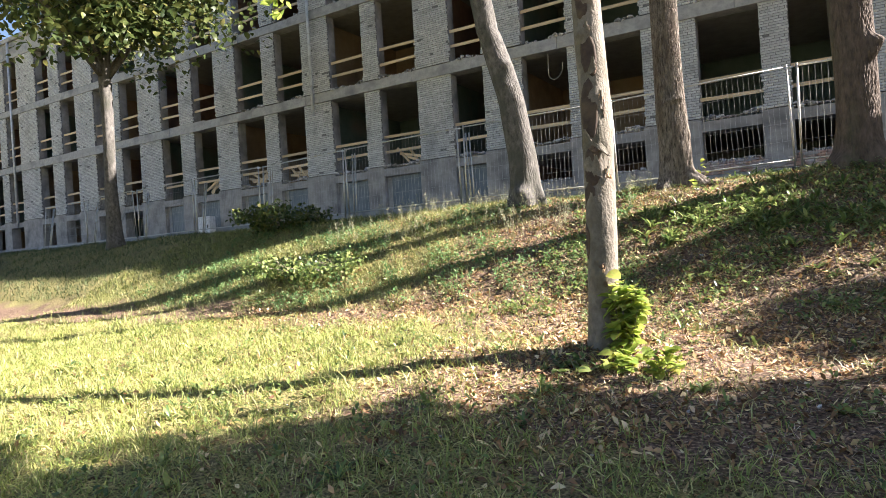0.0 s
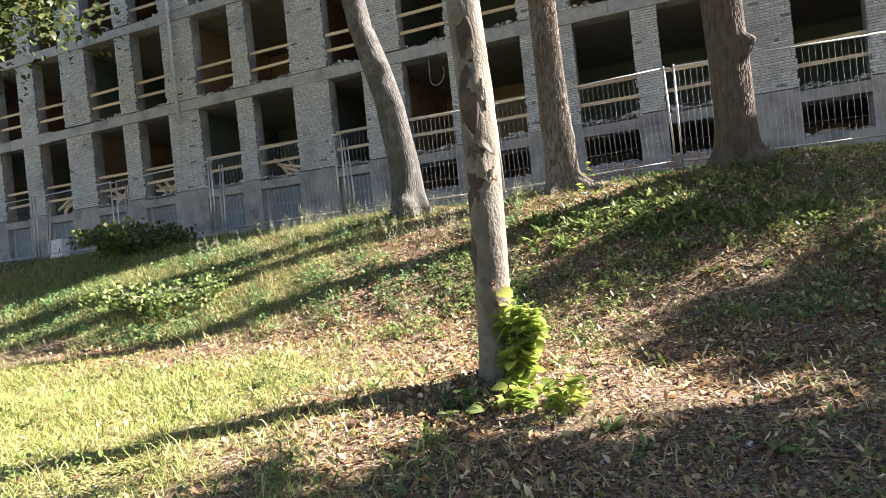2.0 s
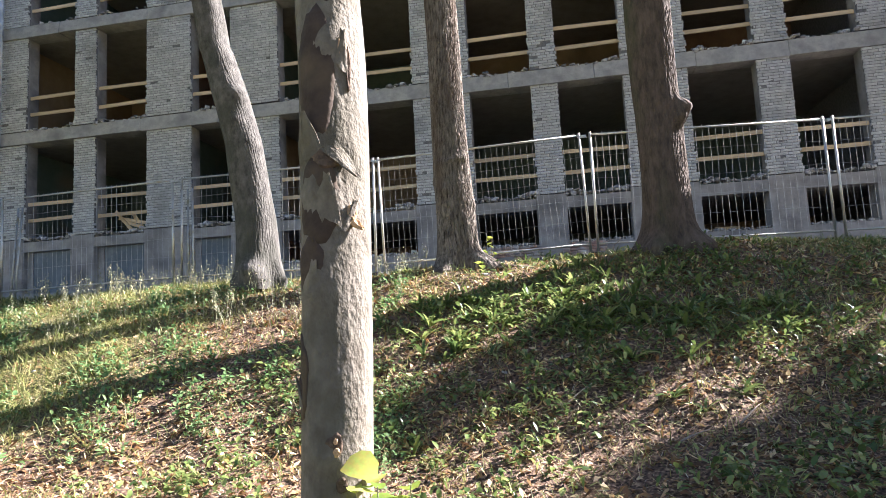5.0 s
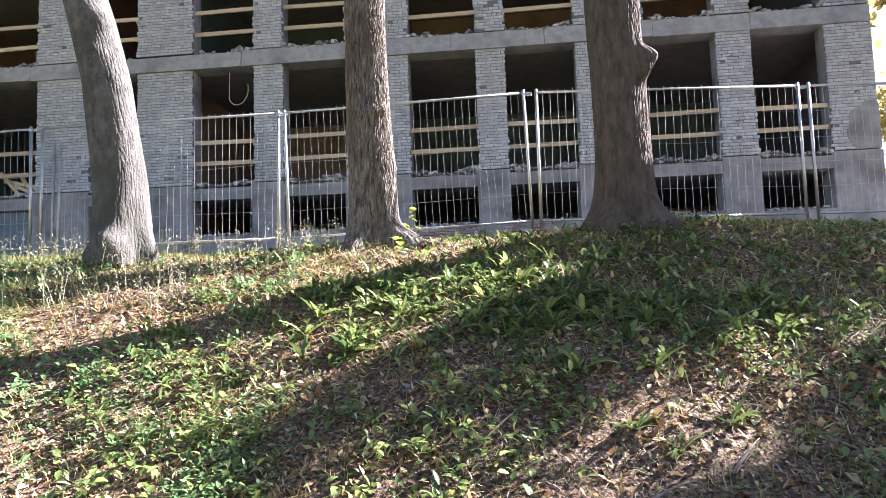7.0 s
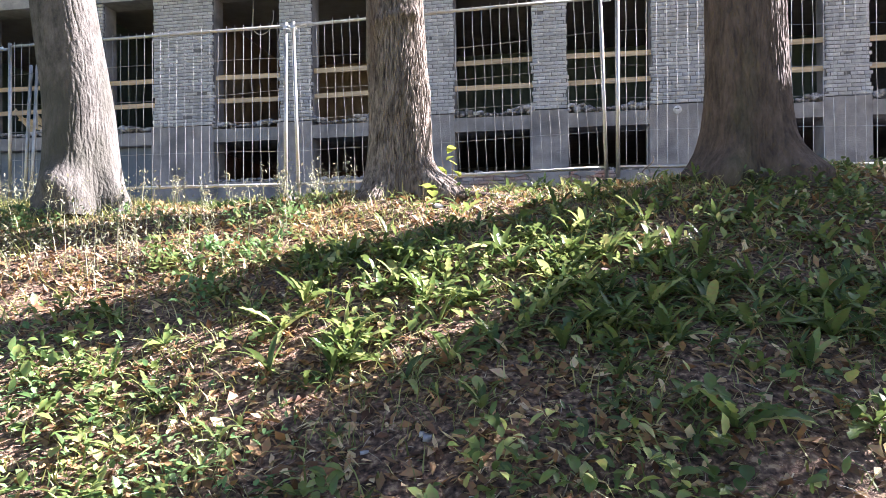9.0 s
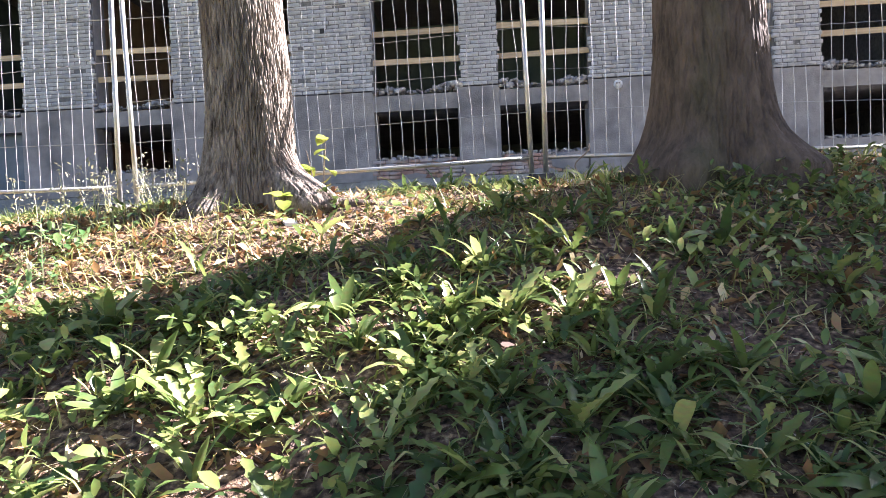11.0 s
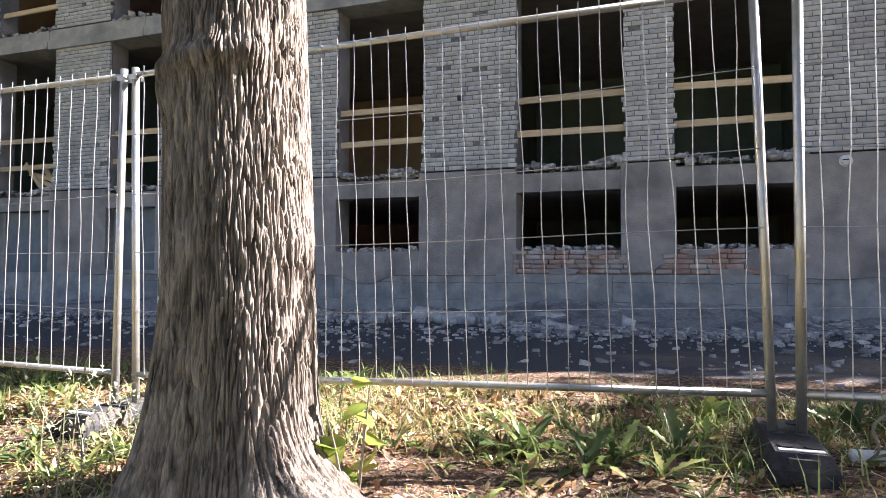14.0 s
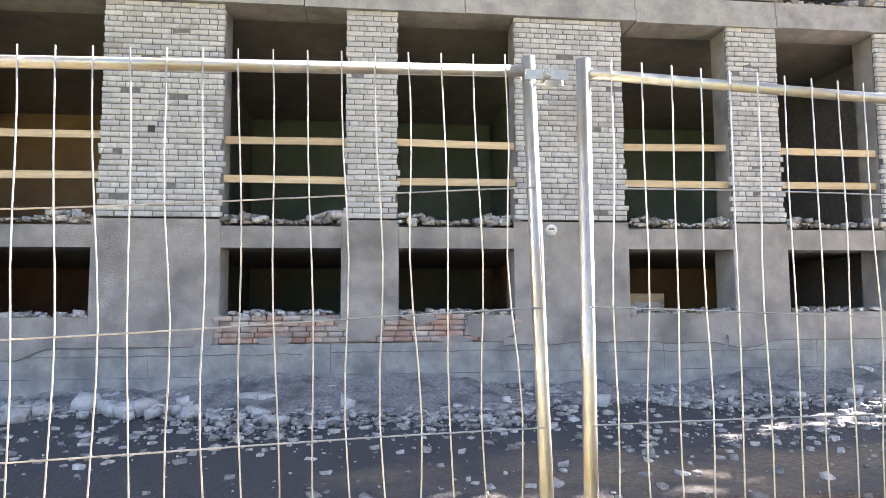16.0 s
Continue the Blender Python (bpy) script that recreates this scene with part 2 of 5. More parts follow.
M = {
    "brick": material("silicate_brick", [(0.42, 0.425, 0.43), (0.62, 0.62, 0.61)], 9, 0.9, 0.5, 90, stain=(0.3, 0.3, 0.3), stain_scale=0.9, stain_at=(0.52, 0.75), vary=0.14),
    "brick_piece": material("silicate_brick_piece", [(0.42, 0.425, 0.43), (0.62, 0.62, 0.61)], 9, 0.9, 0.5, 90, vary=0.13, per="object"),
    "red_brick": material("red_brick", [(0.36, 0.2, 0.155), (0.45, 0.34, 0.29)], 11, 0.9, 0.5, 80, stain=(0.46, 0.43, 0.41), stain_scale=2.1, stain_at=(0.42, 0.62), vary=0.2),
    "mortar": material("mortar", [(0.13, 0.13, 0.135), (0.24, 0.235, 0.23)], 14, 0.95, 0.6, 50),
    "plaster": material("cement_plaster", [(0.27, 0.255, 0.245), (0.4, 0.38, 0.365)], 3, 0.92, 0.45, 35, stain=(0.17, 0.165, 0.165), stain_scale=1.3, stain_at=(0.46, 0.7)),
    "concrete": material("concrete", [(0.3, 0.3, 0.295), (0.45, 0.44, 0.43)], 5, 0.92, 0.5, 30, stain=(0.22, 0.22, 0.225), stain_scale=1.1),
    "footing": material("footing_concrete", [(0.22, 0.23, 0.235), (0.4, 0.4, 0.395)], 4, 0.92, 0.5, 35, stain=(0.19, 0.2, 0.21), stain_scale=1.6),
    "rubble": material("rubble", [(0.2, 0.195, 0.19), (0.54, 0.52, 0.5)], 12, 0.95, 0.5, 60, vary=0.5),
    "room_green": material("green_wall_paint", [(0.1, 0.15, 0.13), (0.16, 0.21, 0.18)], 2, 0.8, 0.1, 20, stain=(0.2, 0.18, 0.15), stain_scale=0.6),
    "room_brown": material("brown_wall_paint", [(0.2, 0.12, 0.09), (0.28, 0.18, 0.13)], 2, 0.85, 0.1, 20, stain=(0.14, 0.1, 0.09), stain_scale=0.7),
    "room_ochre": material("ochre_wall_paint", [(0.3, 0.22, 0.14), (0.4, 0.3, 0.2)], 2, 0.85, 0.1, 20, stain=(0.2, 0.15, 0.1), stain_scale=0.7),
    "slab": material("floor_slab", [(0.22, 0.21, 0.2), (0.32, 0.3, 0.28)], 3, 0.95, 0.3, 20),
    "timber": material("sawn_timber", [(0.5, 0.38, 0.23), (0.68, 0.55, 0.37)], 5, 0.75, 0.2, 30, stretch=(0.4, 6, 6), vary=0.2, per="object"),
    "film": material("blue_grey_board", [(0.1, 0.13, 0.155), (0.17, 0.2, 0.23)], 2.5, 0.45, 0.1, 12, stain=(0.22, 0.25, 0.27), stain_scale=1.5),
    "steel": material("galvanised_steel", [(0.4, 0.41, 0.4), (0.56, 0.56, 0.53)], 20, 0.42, 0.05, 80, metal=0.8, stain=(0.4, 0.34, 0.22), stain_scale=5, stain_at=(0.48, 0.75)),
    "wire": material("galvanised_wire", [(0.33, 0.34, 0.34), (0.48, 0.48, 0.46)], 30, 0.42, 0.0, 80, metal=0.7),
    "rubber": material("black_recycled_rubber", [(0.022, 0.022, 0.024), (0.05, 0.05, 0.052)], 30, 0.8, 0.3, 90, stain=(0.14, 0.12, 0.1), stain_scale=6),
    "pale": material("pale_plastic", [(0.72, 0.71, 0.7), (0.86, 0.86, 0.85)], 15, 0.6, 0.1, 60, stain=(0.5, 0.48, 0.45), stain_scale=8, stain_at=(0.55, 0.8)),
    "zinc": material("zinc_downpipe", [(0.5, 0.52, 0.55), (0.66, 0.68, 0.7)], 7, 0.5, 0.08, 40, metal=0.2, stain=(0.3, 0.31, 0.33), stain_scale=2),
    "dark": material("dark_handle_and_hole_shade", [(0.03, 0.03, 0.03), (0.06, 0.06, 0.06)], 20, 0.6, 0),
    "cable": material("grey_cable", [(0.4, 0.38, 0.34), (0.55, 0.52, 0.48)], 20, 0.6, 0),
    "bark_smooth": material("smooth_beige_bark", [(0.115, 0.096, 0.07), (0.23, 0.2, 0.158)], 14, 0.85, 0.55, 55, stretch=(1, 1, 0.7), stain=(0.085, 0.075, 0.048), stain_scale=3.2, stain_at=(0.5, 0.72)),
    "bark_grey": material("mottled_grey_bark", [(0.042, 0.038, 0.033), (0.145, 0.133, 0.115)], 12, 0.92, 0.7, 50, stretch=(1, 1, 0.6), stain=(0.06, 0.058, 0.045), stain_scale=2.6, stain_at=(0.48, 0.68)),
    # the bark's own dark streaks, deepened in place of shade in the furrows
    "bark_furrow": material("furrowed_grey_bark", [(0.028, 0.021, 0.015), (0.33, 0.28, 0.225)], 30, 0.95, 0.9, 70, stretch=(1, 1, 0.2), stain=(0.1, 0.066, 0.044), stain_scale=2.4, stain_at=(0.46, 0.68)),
    "bark_dark": material("dark_mossy_bark", [(0.046, 0.034, 0.026), (0.14, 0.106, 0.08)], 14, 0.95, 0.8, 60, stretch=(1, 1, 0.35), stain=(0.07, 0.075, 0.035), stain_scale=1.5, stain_at=(0.55, 0.75)),
    "peel": material("peeled_brown_bark", [(0.04, 0.027, 0.019), (0.085, 0.06, 0.042)], 9, 0.85, 0.25, 45, stain=(0.11, 0.08, 0.05), stain_scale=4, stain_at=(0.52, 0.72)),
    "scar": material("dark_wood_and_flap_shade", [(0.06, 0.042, 0.03), (0.16, 0.11, 0.075)], 25, 0.95, 0.6, 60),
    "wood_cut": material("split_orange_wood", [(0.42, 0.24, 0.12), (0.6, 0.4, 0.22)], 30, 0.8, 0.4, 60, stretch=(1, 1, 0.3)),
    "twig": material("grey_twig", [(0.2, 0.16, 0.12), (0.36, 0.3, 0.24)], 20, 0.9, 0.3, 60),
    "ground": ground_material(),
    "grass": leaf_material("grass_blades", (0.11, 0.145, 0.03), (0.3, 0.31, 0.075), (0.62, 0.54, 0.25), 0.26, 0.5),
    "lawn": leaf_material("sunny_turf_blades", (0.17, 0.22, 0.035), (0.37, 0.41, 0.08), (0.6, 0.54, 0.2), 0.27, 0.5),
    "green_grass": leaf_material("fresh_grass_blades", (0.06, 0.115, 0.02), (0.2, 0.27, 0.05), (0.46, 0.45, 0.15), 0.3, 0.5),
    # darker copy of the grass: the house's shade is put into its colour
    "shade_tinted_green": leaf_material("shade_darkened_grass_blades", (0.035, 0.06, 0.018), (0.1, 0.13, 0.035), (0.24, 0.24, 0.1), 0.25, 0.55),
    "weed": leaf_material("broad_weed_leaves", (0.055, 0.1, 0.028), (0.18, 0.24, 0.05), (0.42, 0.45, 0.14), 0.34, 0.32),
    "weed_leaf": leaf_material("single_weed_leaf", (0.055, 0.1, 0.028), (0.18, 0.24, 0.05), (0.42, 0.45, 0.14), 0.34, 0.32, "object"),
    "sprout_leaf": leaf_material("single_lime_leaf", (0.18, 0.27, 0.03), (0.36, 0.42, 0.05), (0.58, 0.56, 0.11), 0.5, 0.42, "object"),
    "herb": leaf_material("fine_green_herb", (0.09, 0.2, 0.06), (0.22, 0.33, 0.11), None, 0.4, 0.5),
    "litter": leaf_material("dry_leaf_litter", (0.07, 0.03, 0.015), (0.43, 0.24, 0.085), (0.85, 0.68, 0.36), 0.2, 0.7),
    "foliage": leaf_material("tree_leaves", (0.03, 0.055, 0.015), (0.1, 0.13, 0.03), (0.2, 0.19, 0.05), 0.4, 0.45),
    "sprout": leaf_material("young_lime_leaves", (0.16, 0.26, 0.03), (0.32, 0.4, 0.05), (0.48, 0.48, 0.09), 0.5, 0.42),
    "bloom": leaf_material("dry_pale_seed_heads", (0.24, 0.26, 0.13), (0.46, 0.43, 0.28), None, 0.3, 0.8),
    "straw": leaf_material("pale_straw", (0.3, 0.22, 0.14), (0.62, 0.52, 0.36), (0.75, 0.68, 0.52), 0.25, 0.7),
    "autumn": leaf_material("yellowing_leaves", (0.2, 0.2, 0.04), (0.42, 0.33, 0.06), (0.5, 0.36, 0.08), 0.45, 0.5),
}


# ---- mesh tools ----
class Build:
    """Gathers boxes, tubes and rows of points into one mesh."""

    def __init__(self):
        self.v, self.f = [], []

    def box(self, lo, hi, turn=0.0, cut=0.0):
        """A box, with its upright edges cut off by cut where that is given."""
        (x0, y0, z0), (x1, y1, z1) = lo, hi
        c = min(cut, (x1 - x0) / 3, (y1 - y0) / 3)
        ring = [(x0 + c, y0), (x1 - c, y0), (x1, y0 + c), (x1, y1 - c), (x1 - c, y1), (x0 + c, y1), (x0, y1 - c), (x0, y0 + c)] if c else [(x0, y0), (x1, y0), (x1, y1), (x0, y1)]
        k, n = len(self.v), len(ring)
        cx, cy, ca, sa = (x0 + x1) / 2, (y0 + y1) / 2, math.cos(turn), math.sin(turn)
        ring = [(cx + (x - cx) * ca - (y - cy) * sa, cy + (x - cx) * sa + (y - cy) * ca) for x, y in ring]
        self.v += [(x, y, z0) for x, y in ring] + [(x, y, z1) for x, y in ring]
        self.f += [tuple(k + i for i in reversed(range(n))), tuple(k + n + i for i in range(n))]
        self.f += [(k + i, k + (i + 1) % n, k + n + (i + 1) % n, k + n + i) for i in range(n)]
        return self

    def tube(self, points, radii, sides=8, caps=True):
        pts = [Vector(p) for p in points]
        radii = [radii] * len(pts) if isinstance(radii, (int, float)) else radii
        k = len(self.v)
        side = None
        for i, p in enumerate(pts):
            along = (pts[min(i + 1, len(pts) - 1)] - pts[max(i - 1, 0)]).normalized()
            if side is None:
                side = along.orthogonal().normalized()
            side = (side - along * side.dot(along)).normalized()
            other = along.cross(side)
            for s in range(sides):
                a = 2 * math.pi * s / sides
                self.v.append(tuple(p + radii[i] * (math.cos(a) * side + math.sin(a) * other)))
        for i in range(len(pts) - 1):
            for s in range(sides):
                t = (s + 1) % sides
                self.f.append((k + i * sides + s, k + i * sides + t, k + (i + 1) * sides + t, k + (i + 1) * sides + s))
        if caps:
            self.f.append(tuple(k + s for s in reversed(range(sides))))
            self.f.append(tuple(k + (len(pts) - 1) * sides + s for s in range(sides)))
        return self

    def prism(self, outline, y0, y1):
        """An outline in x and z, drawn out from y0 to y1."""
        k, n = len(self.v), len(outline)
        self.v += [(x, y0, z) for x, z in outline] + [(x, y1, z) for x, z in outline]
        self.f += [tuple(k + i for i in range(n)), tuple(k + n + i for i in reversed(range(n)))]
        self.f += [(k + (i + 1) % n, k + i, k + n + i, k + n + (i + 1) % n) for i in range(n)]
        return self

    def mesh(self, name, mat, smooth=False):
        me = bpy.data.meshes.new(name)
        me.from_pydata(self.v, [], self.f)
        me.materials.append(mat)
        if smooth:
            me.polygons.foreach_set("use_smooth", [True] * len(me.polygons))
        me.update()
        return me


def part(name, build, mat, parent=None, label="", smooth=False):
    """One mesh object, at top level or under a thing."""
    ob = new(name, build.mesh(name, mat, smooth) if isinstance(build, Build) else build)
    if parent:
        ob.parent = parent
    return tagged(ob, label)


def arrays_mesh(name, verts, faces, mat, smooth=False):
    """A mesh from numpy arrays; all faces with the same number of corners."""
    me = bpy.data.meshes.new(name)
    k = faces.shape[1]
    me.vertices.add(len(verts))
    me.vertices.foreach_set("co", np.ascontiguousarray(verts, np.float32).ravel())
    me.loops.add(faces.size)
    me.loops.foreach_set("vertex_index", np.ascontiguousarray(faces, np.int32).ravel())
    me.polygons.add(len(faces))
    me.polygons.foreach_set("loop_start", np.arange(0, faces.size, k, dtype=np.int32))
    me.polygons.foreach_set("loop_total", np.full(len(faces), k, np.int32))
    if smooth:
        me.polygons.foreach_set("use_smooth", np.ones(len(faces), bool))
    me.materials.append(mat)
    me.update(calc_edges=True)
    me.validate()
    return me


def thing(name, place=(0, 0, 0), turn=0.0, label="", category="", group="", kind=""):
    ob = new(name)
    ob.matrix_basis = pose(*place, 0, 0, turn)
    return tagged(ob, label, category, group, kind)


def ribbons(base, az, length, width, pitch, droop, rows=4, fold=0.0, shape="leaf", twist=None):
    """Many blades or leaves at once: base points, heading, size, first pitch up, bend over the length (radians)."""
    count = len(base)
    s = np.linspace(0, 1, rows + 1)
    if shape == "leaf":
        w = np.sin(np.pi * np.clip(s * 0.92 + 0.06, 0, 1)) ** 0.8
        w[-1] = 0.04
    elif shape == "tooth":
        w = (0.25 + 0.75 * np.sin(np.pi * np.clip(s**1.3 * 0.9 + 0.05, 0, 1))) * np.where(np.arange(rows + 1) % 2, 1.0, 0.55)
        w[-1] = 0.04
    elif shape == "blade":
        w = 1 - 0.9 * s**1.5
    else:
        w = np.sin(np.pi * np.clip(s**0.75 * 0.9 + 0.1, 0, 1)) ** 0.6
        w[-1] = 0.05
    ang = pitch[:, None] - droop[:, None] * s[None]
    step = length[:, None] / rows
    run = np.concatenate([np.zeros((count, 1)), np.cumsum(np.cos((ang[:, 1:] + ang[:, :-1]) / 2) * step, 1)], 1)
    rise = np.concatenate([np.zeros((count, 1)), np.cumsum(np.sin((ang[:, 1:] + ang[:, :-1]) / 2) * step, 1)], 1)
    ca, sa = np.cos(az)[:, None], np.sin(az)[:, None]
    mid = np.stack([base[:, 0:1] + run * ca, base[:, 1:2] + run * sa, base[:, 2:3] + rise], -1)
    half = 0.5 * width[:, None] * w[None]
    tw = np.zeros(count) if twist is None else twist
    side = np.stack([-sa * np.cos(tw)[:, None] + 0 * ang, ca * np.cos(tw)[:, None] + 0 * ang, np.sin(tw)[:, None] + 0 * ang], -1)
    up = np.stack([-np.sin(ang) * ca, -np.sin(ang) * sa, np.cos(ang)], -1)
    left, right = mid - side * half[..., None] + up * (fold * half)[..., None], mid + side * half[..., None] + up * (fold * half)[..., None]
    cols = [left, mid, right] if fold else [left, right]
    grid = np.stack(cols, 2)
    k = len(cols)
    verts = grid.reshape(-1, 3)
    r, c = np.meshgrid(np.arange(rows), np.arange(k - 1), indexing="ij")
    quad = np.stack([r * k + c, r * k + c + 1, (r + 1) * k + c + 1, (r + 1) * k + c], -1).reshape(-1, 4)
    faces = (quad[None] + (np.arange(count) * (rows + 1) * k)[:, None, None]).reshape(-1, 4)
    return verts, faces


def joined(*pairs):
    vs, fs, at = [], [], 0
    for v, f in pairs:
        vs.append(v)
        fs.append(f + at)
        at += len(v)
    return np.concatenate(vs), np.concatenate(fs)


def chunks(rng, places, sizes, flat=0.7):
    """Broken lumps: eight-cornered blocks with uneven corners."""
    unit = np.array([(x, y, z) for z in (-1, 1) for y in (-1, 1) for x in (-1, 1)], float) * 0.5
    n = len(places)
    v = unit[None] * (1 + 0.55 * (rng.random((n, 8, 3)) - 0.5))
    v *= sizes[:, None, None] * np.stack([0.7 + 0.8 * rng.random(n), 0.7 + 0.6 * rng.random(n), flat * (0.5 + 0.7 * rng.random(n))], -1)[:, None]
    a = rng.random(n) * 6.28
    tilt = (rng.random(n) - 0.5) * 0.7
    v[..., 2] += v[..., 0] * np.sin(tilt)[:, None]
    x, y = v[..., 0] * np.cos(a)[:, None] - v[..., 1] * np.sin(a)[:, None], v[..., 0] * np.sin(a)[:, None] + v[..., 1] * np.cos(a)[:, None]
    v = np.stack([x, y, v[..., 2]], -1) + places[:, None]
    q = np.array([(0, 2, 3, 1), (4, 5, 7, 6), (0, 1, 5, 4), (2, 6, 7, 3), (0, 4, 6, 2), (1, 3, 7, 5)])
    return v.reshape(-1, 3), (q[None] + (np.arange(n) * 8)[:, None, None]).reshape(-1, 4)


# ---- ground ----
PROFILE_Y = (-400, -60, -30, -20, -16, -14.5, -13.5, -12.4, -11.4, -10.9, -10, -9.3, -8.4, -7.6, -6.8, -5, 0, 20, 400)
PROFILE_Z = (-4, -3.2, -2.75, -2.45, -2.2, -2.03, -1.95, -1.8, -1.32, -1.08, -0.72, -0.44, -0.14, -0.05, 0.0, -0.02, 0.0, 0.0, 0.0)


def dip(x, y):
    """A shallow hollow along the fence."""
    return 0.05 * np.clip((1.6 - x) / 2.2, 0, 1) * np.clip((y + 8.1) / 0.8, 0, 1) * np.clip((-4.5 - y) / 1.5, 0, 1)


def ground_z(x, y):
    """The height of the ground, for numbers or arrays: a lawn, a bank that climbs to a crest, and a level yard along the house."""
    x, y = np.asarray(x, float), np.asarray(y, float)
    z = sum(np.interp(y + d, PROFILE_Y, PROFILE_Z) for d in (-0.35, 0, 0.35)) / 3
    soft = np.clip((-5.5 - y) / 1.5, 0, 1)
    z = z + soft * (0.03 * np.sin(1.3 * x + 0.7 * y) + 0.025 * np.sin(2.9 * y - 1.7 * x + 1) + 0.012 * np.sin(6.1 * x + 4.7 * y))
    for tx, ty, h, r in ((1.15, -14.6, 0.06, 0.5), (-2.1, -8.6, 0.08, 0.7), (0.75, -8.45, 0.03, 0.6), (3.6, -8.45, 0.2, 1.3)):
        z = z + h * np.exp(-((x - tx) ** 2 + (y - ty) ** 2) / r**2)
    return -dip(x, y) + z


def spread(lo, hi, fine, coarse_end):
    """Steps that are fine between lo and hi and grow outwards."""
    inner = list(np.arange(lo, hi + 1e-6, fine))
    out, d = [], fine
    while (out[-1] if out else 0) < coarse_end:
        d *= 1.35
        out.append((out[-1] if out else 0) + d)
    return np.array([lo - o for o in reversed(out)] + inner + [hi + o for o in out])


gx, gy = spread(-22, 12, 0.12, 420), spread(-22, 0.2, 0.12, 420)
xx, yy = np.meshgrid(gx, gy)
gv = np.stack([xx, yy, ground_z(xx, yy)], -1).reshape(-1, 3)
ni, nj = len(gy), len(gx)
ii, jj = np.meshgrid(np.arange(ni - 1), np.arange(nj - 1), indexing="ij")
gf = np.stack([ii * nj + jj, ii * nj + jj + 1, (ii + 1) * nj + jj + 1, (ii + 1) * nj + jj], -1).reshape(-1, 4)
ground_me = arrays_mesh("ground", gv, gf, M["ground"], True)


def turf_zone(x, y):
    """0 bare litter .. 1 closed turf."""
    lawn = np.clip((-12.6 - y) / 1.5, 0, 1) * np.clip((0.8 - x) / 2.2, 0, 1)
    bank = np.clip((-0.6 - x) / 2.5, 0, 1) * np.clip((y + 13) / 1.0, 0, 1)
    front = np.clip((-15.8 - y) / 1.2, 0, 1) * 0.75
    strip = 0.35 * np.clip((y + 8.2) / 0.6, 0, 1)
    crest = 0.3 * np.clip((3 - np.abs(x - 2.5)) / 2, 0, 1) * np.clip((y + 11.5) / 1.5, 0, 1)
    return np.clip(np.maximum.reduce([lawn, 0.85 * bank, front, strip, crest + 0 * x]), 0, 1)


px, py = gv[:, 0], gv[:, 1]
for key, val in (("turf", turf_zone(px, py) * 0.8 * (py < -5.6)), ("paved", np.clip((py + 5.2 + 0.15 * np.sin(px * 1.1)) / 0.5, 0, 1)),
                 ("dust", 0.62 * np.exp(-(((py + 4.1) / 1.1) ** 2)) * np.clip((px + 0.5) / 4, 0.1, 1) + 0.45 * np.clip((py + 2.2) / 1.2, 0, 1))):
    ground_me.attributes.new(key, "FLOAT", "POINT").data.foreach_set("value", np.ascontiguousarray(val, np.float32))
tagged(new("ground", ground_me), "grassy bank with leaf litter beside an asphalt yard", "ground", kind="structure")

# ---- house ----
# Windows of every storey, from one end of the front to the other
WINDOWS = [(-55.3, -53.7), (-52.9, -51.3), (-49.3, -47.7), (-46.9, -45.3), (-43.3, -41.7), (-40.9, -39.3), (-37.2, -35.7), (-34.6, -33.1), (-31.3, -29.7), (-28.9, -27.3), (-25.5, -24.0), (-23.0, -21.35), (-19.9, -18.15), (-17.33, -15.75),
           (-14.25, -12.5), (-11.75, -9.98), (-8.5, -7.17), (-5.66, -4.02), (-3.25, -1.61), (0, 1.69), (2.42, 4.14), (5.78, 7.47), (8.27, 9.95)]
WEST, EAST, THICK = -58.0, 11.0, 0.5
STOREYS = [(2.45, 5.48), (5.93, 9.03), (9.45, 12.55)]
ROOF = 13.6
CELLAR = (1.13, 2.03)
rng = np.random.default_rng(4)


def cellar_window(i):
    """Opening of the cellar under window i: x0, x1, bottom, top."""
    a, b = WINDOWS[i]
    return (a + 0.01, b - 0.06, CELLAR[0] if a > -6 else 0.52, CELLAR[1])


def gaps(lo, hi, holes):
    """The stretches between lo and hi that no hole takes."""
    at, out = lo, []
    for a, b in sorted(holes):
        out.append((at, a))
        at = b
    return out + [(at, hi)]


def facade():
    """Core of the front wall with its openings, behind the bricks."""
    core, inner = Build(), Build()
    for z0, z1 in STOREYS:
        for a, b in gaps(WEST, EAST, WINDOWS):
            core.box((a + 0.012, 0.014, z0), (b - 0.012, 0.1, z1))
            inner.box((a + 0.006, 0.1, z0), (b - 0.006, THICK, z1), cut=0.01)
    wall = part("wall_front", core, M["mortar"])
    tagged(part("wall_inner", inner, M["plaster"]), "plastered reveals of the stripped windows", "wall", kind="structure")
    tagged(wall, "grey silicate brick wall stripped of its windows", "wall", kind="structure")
    return wall


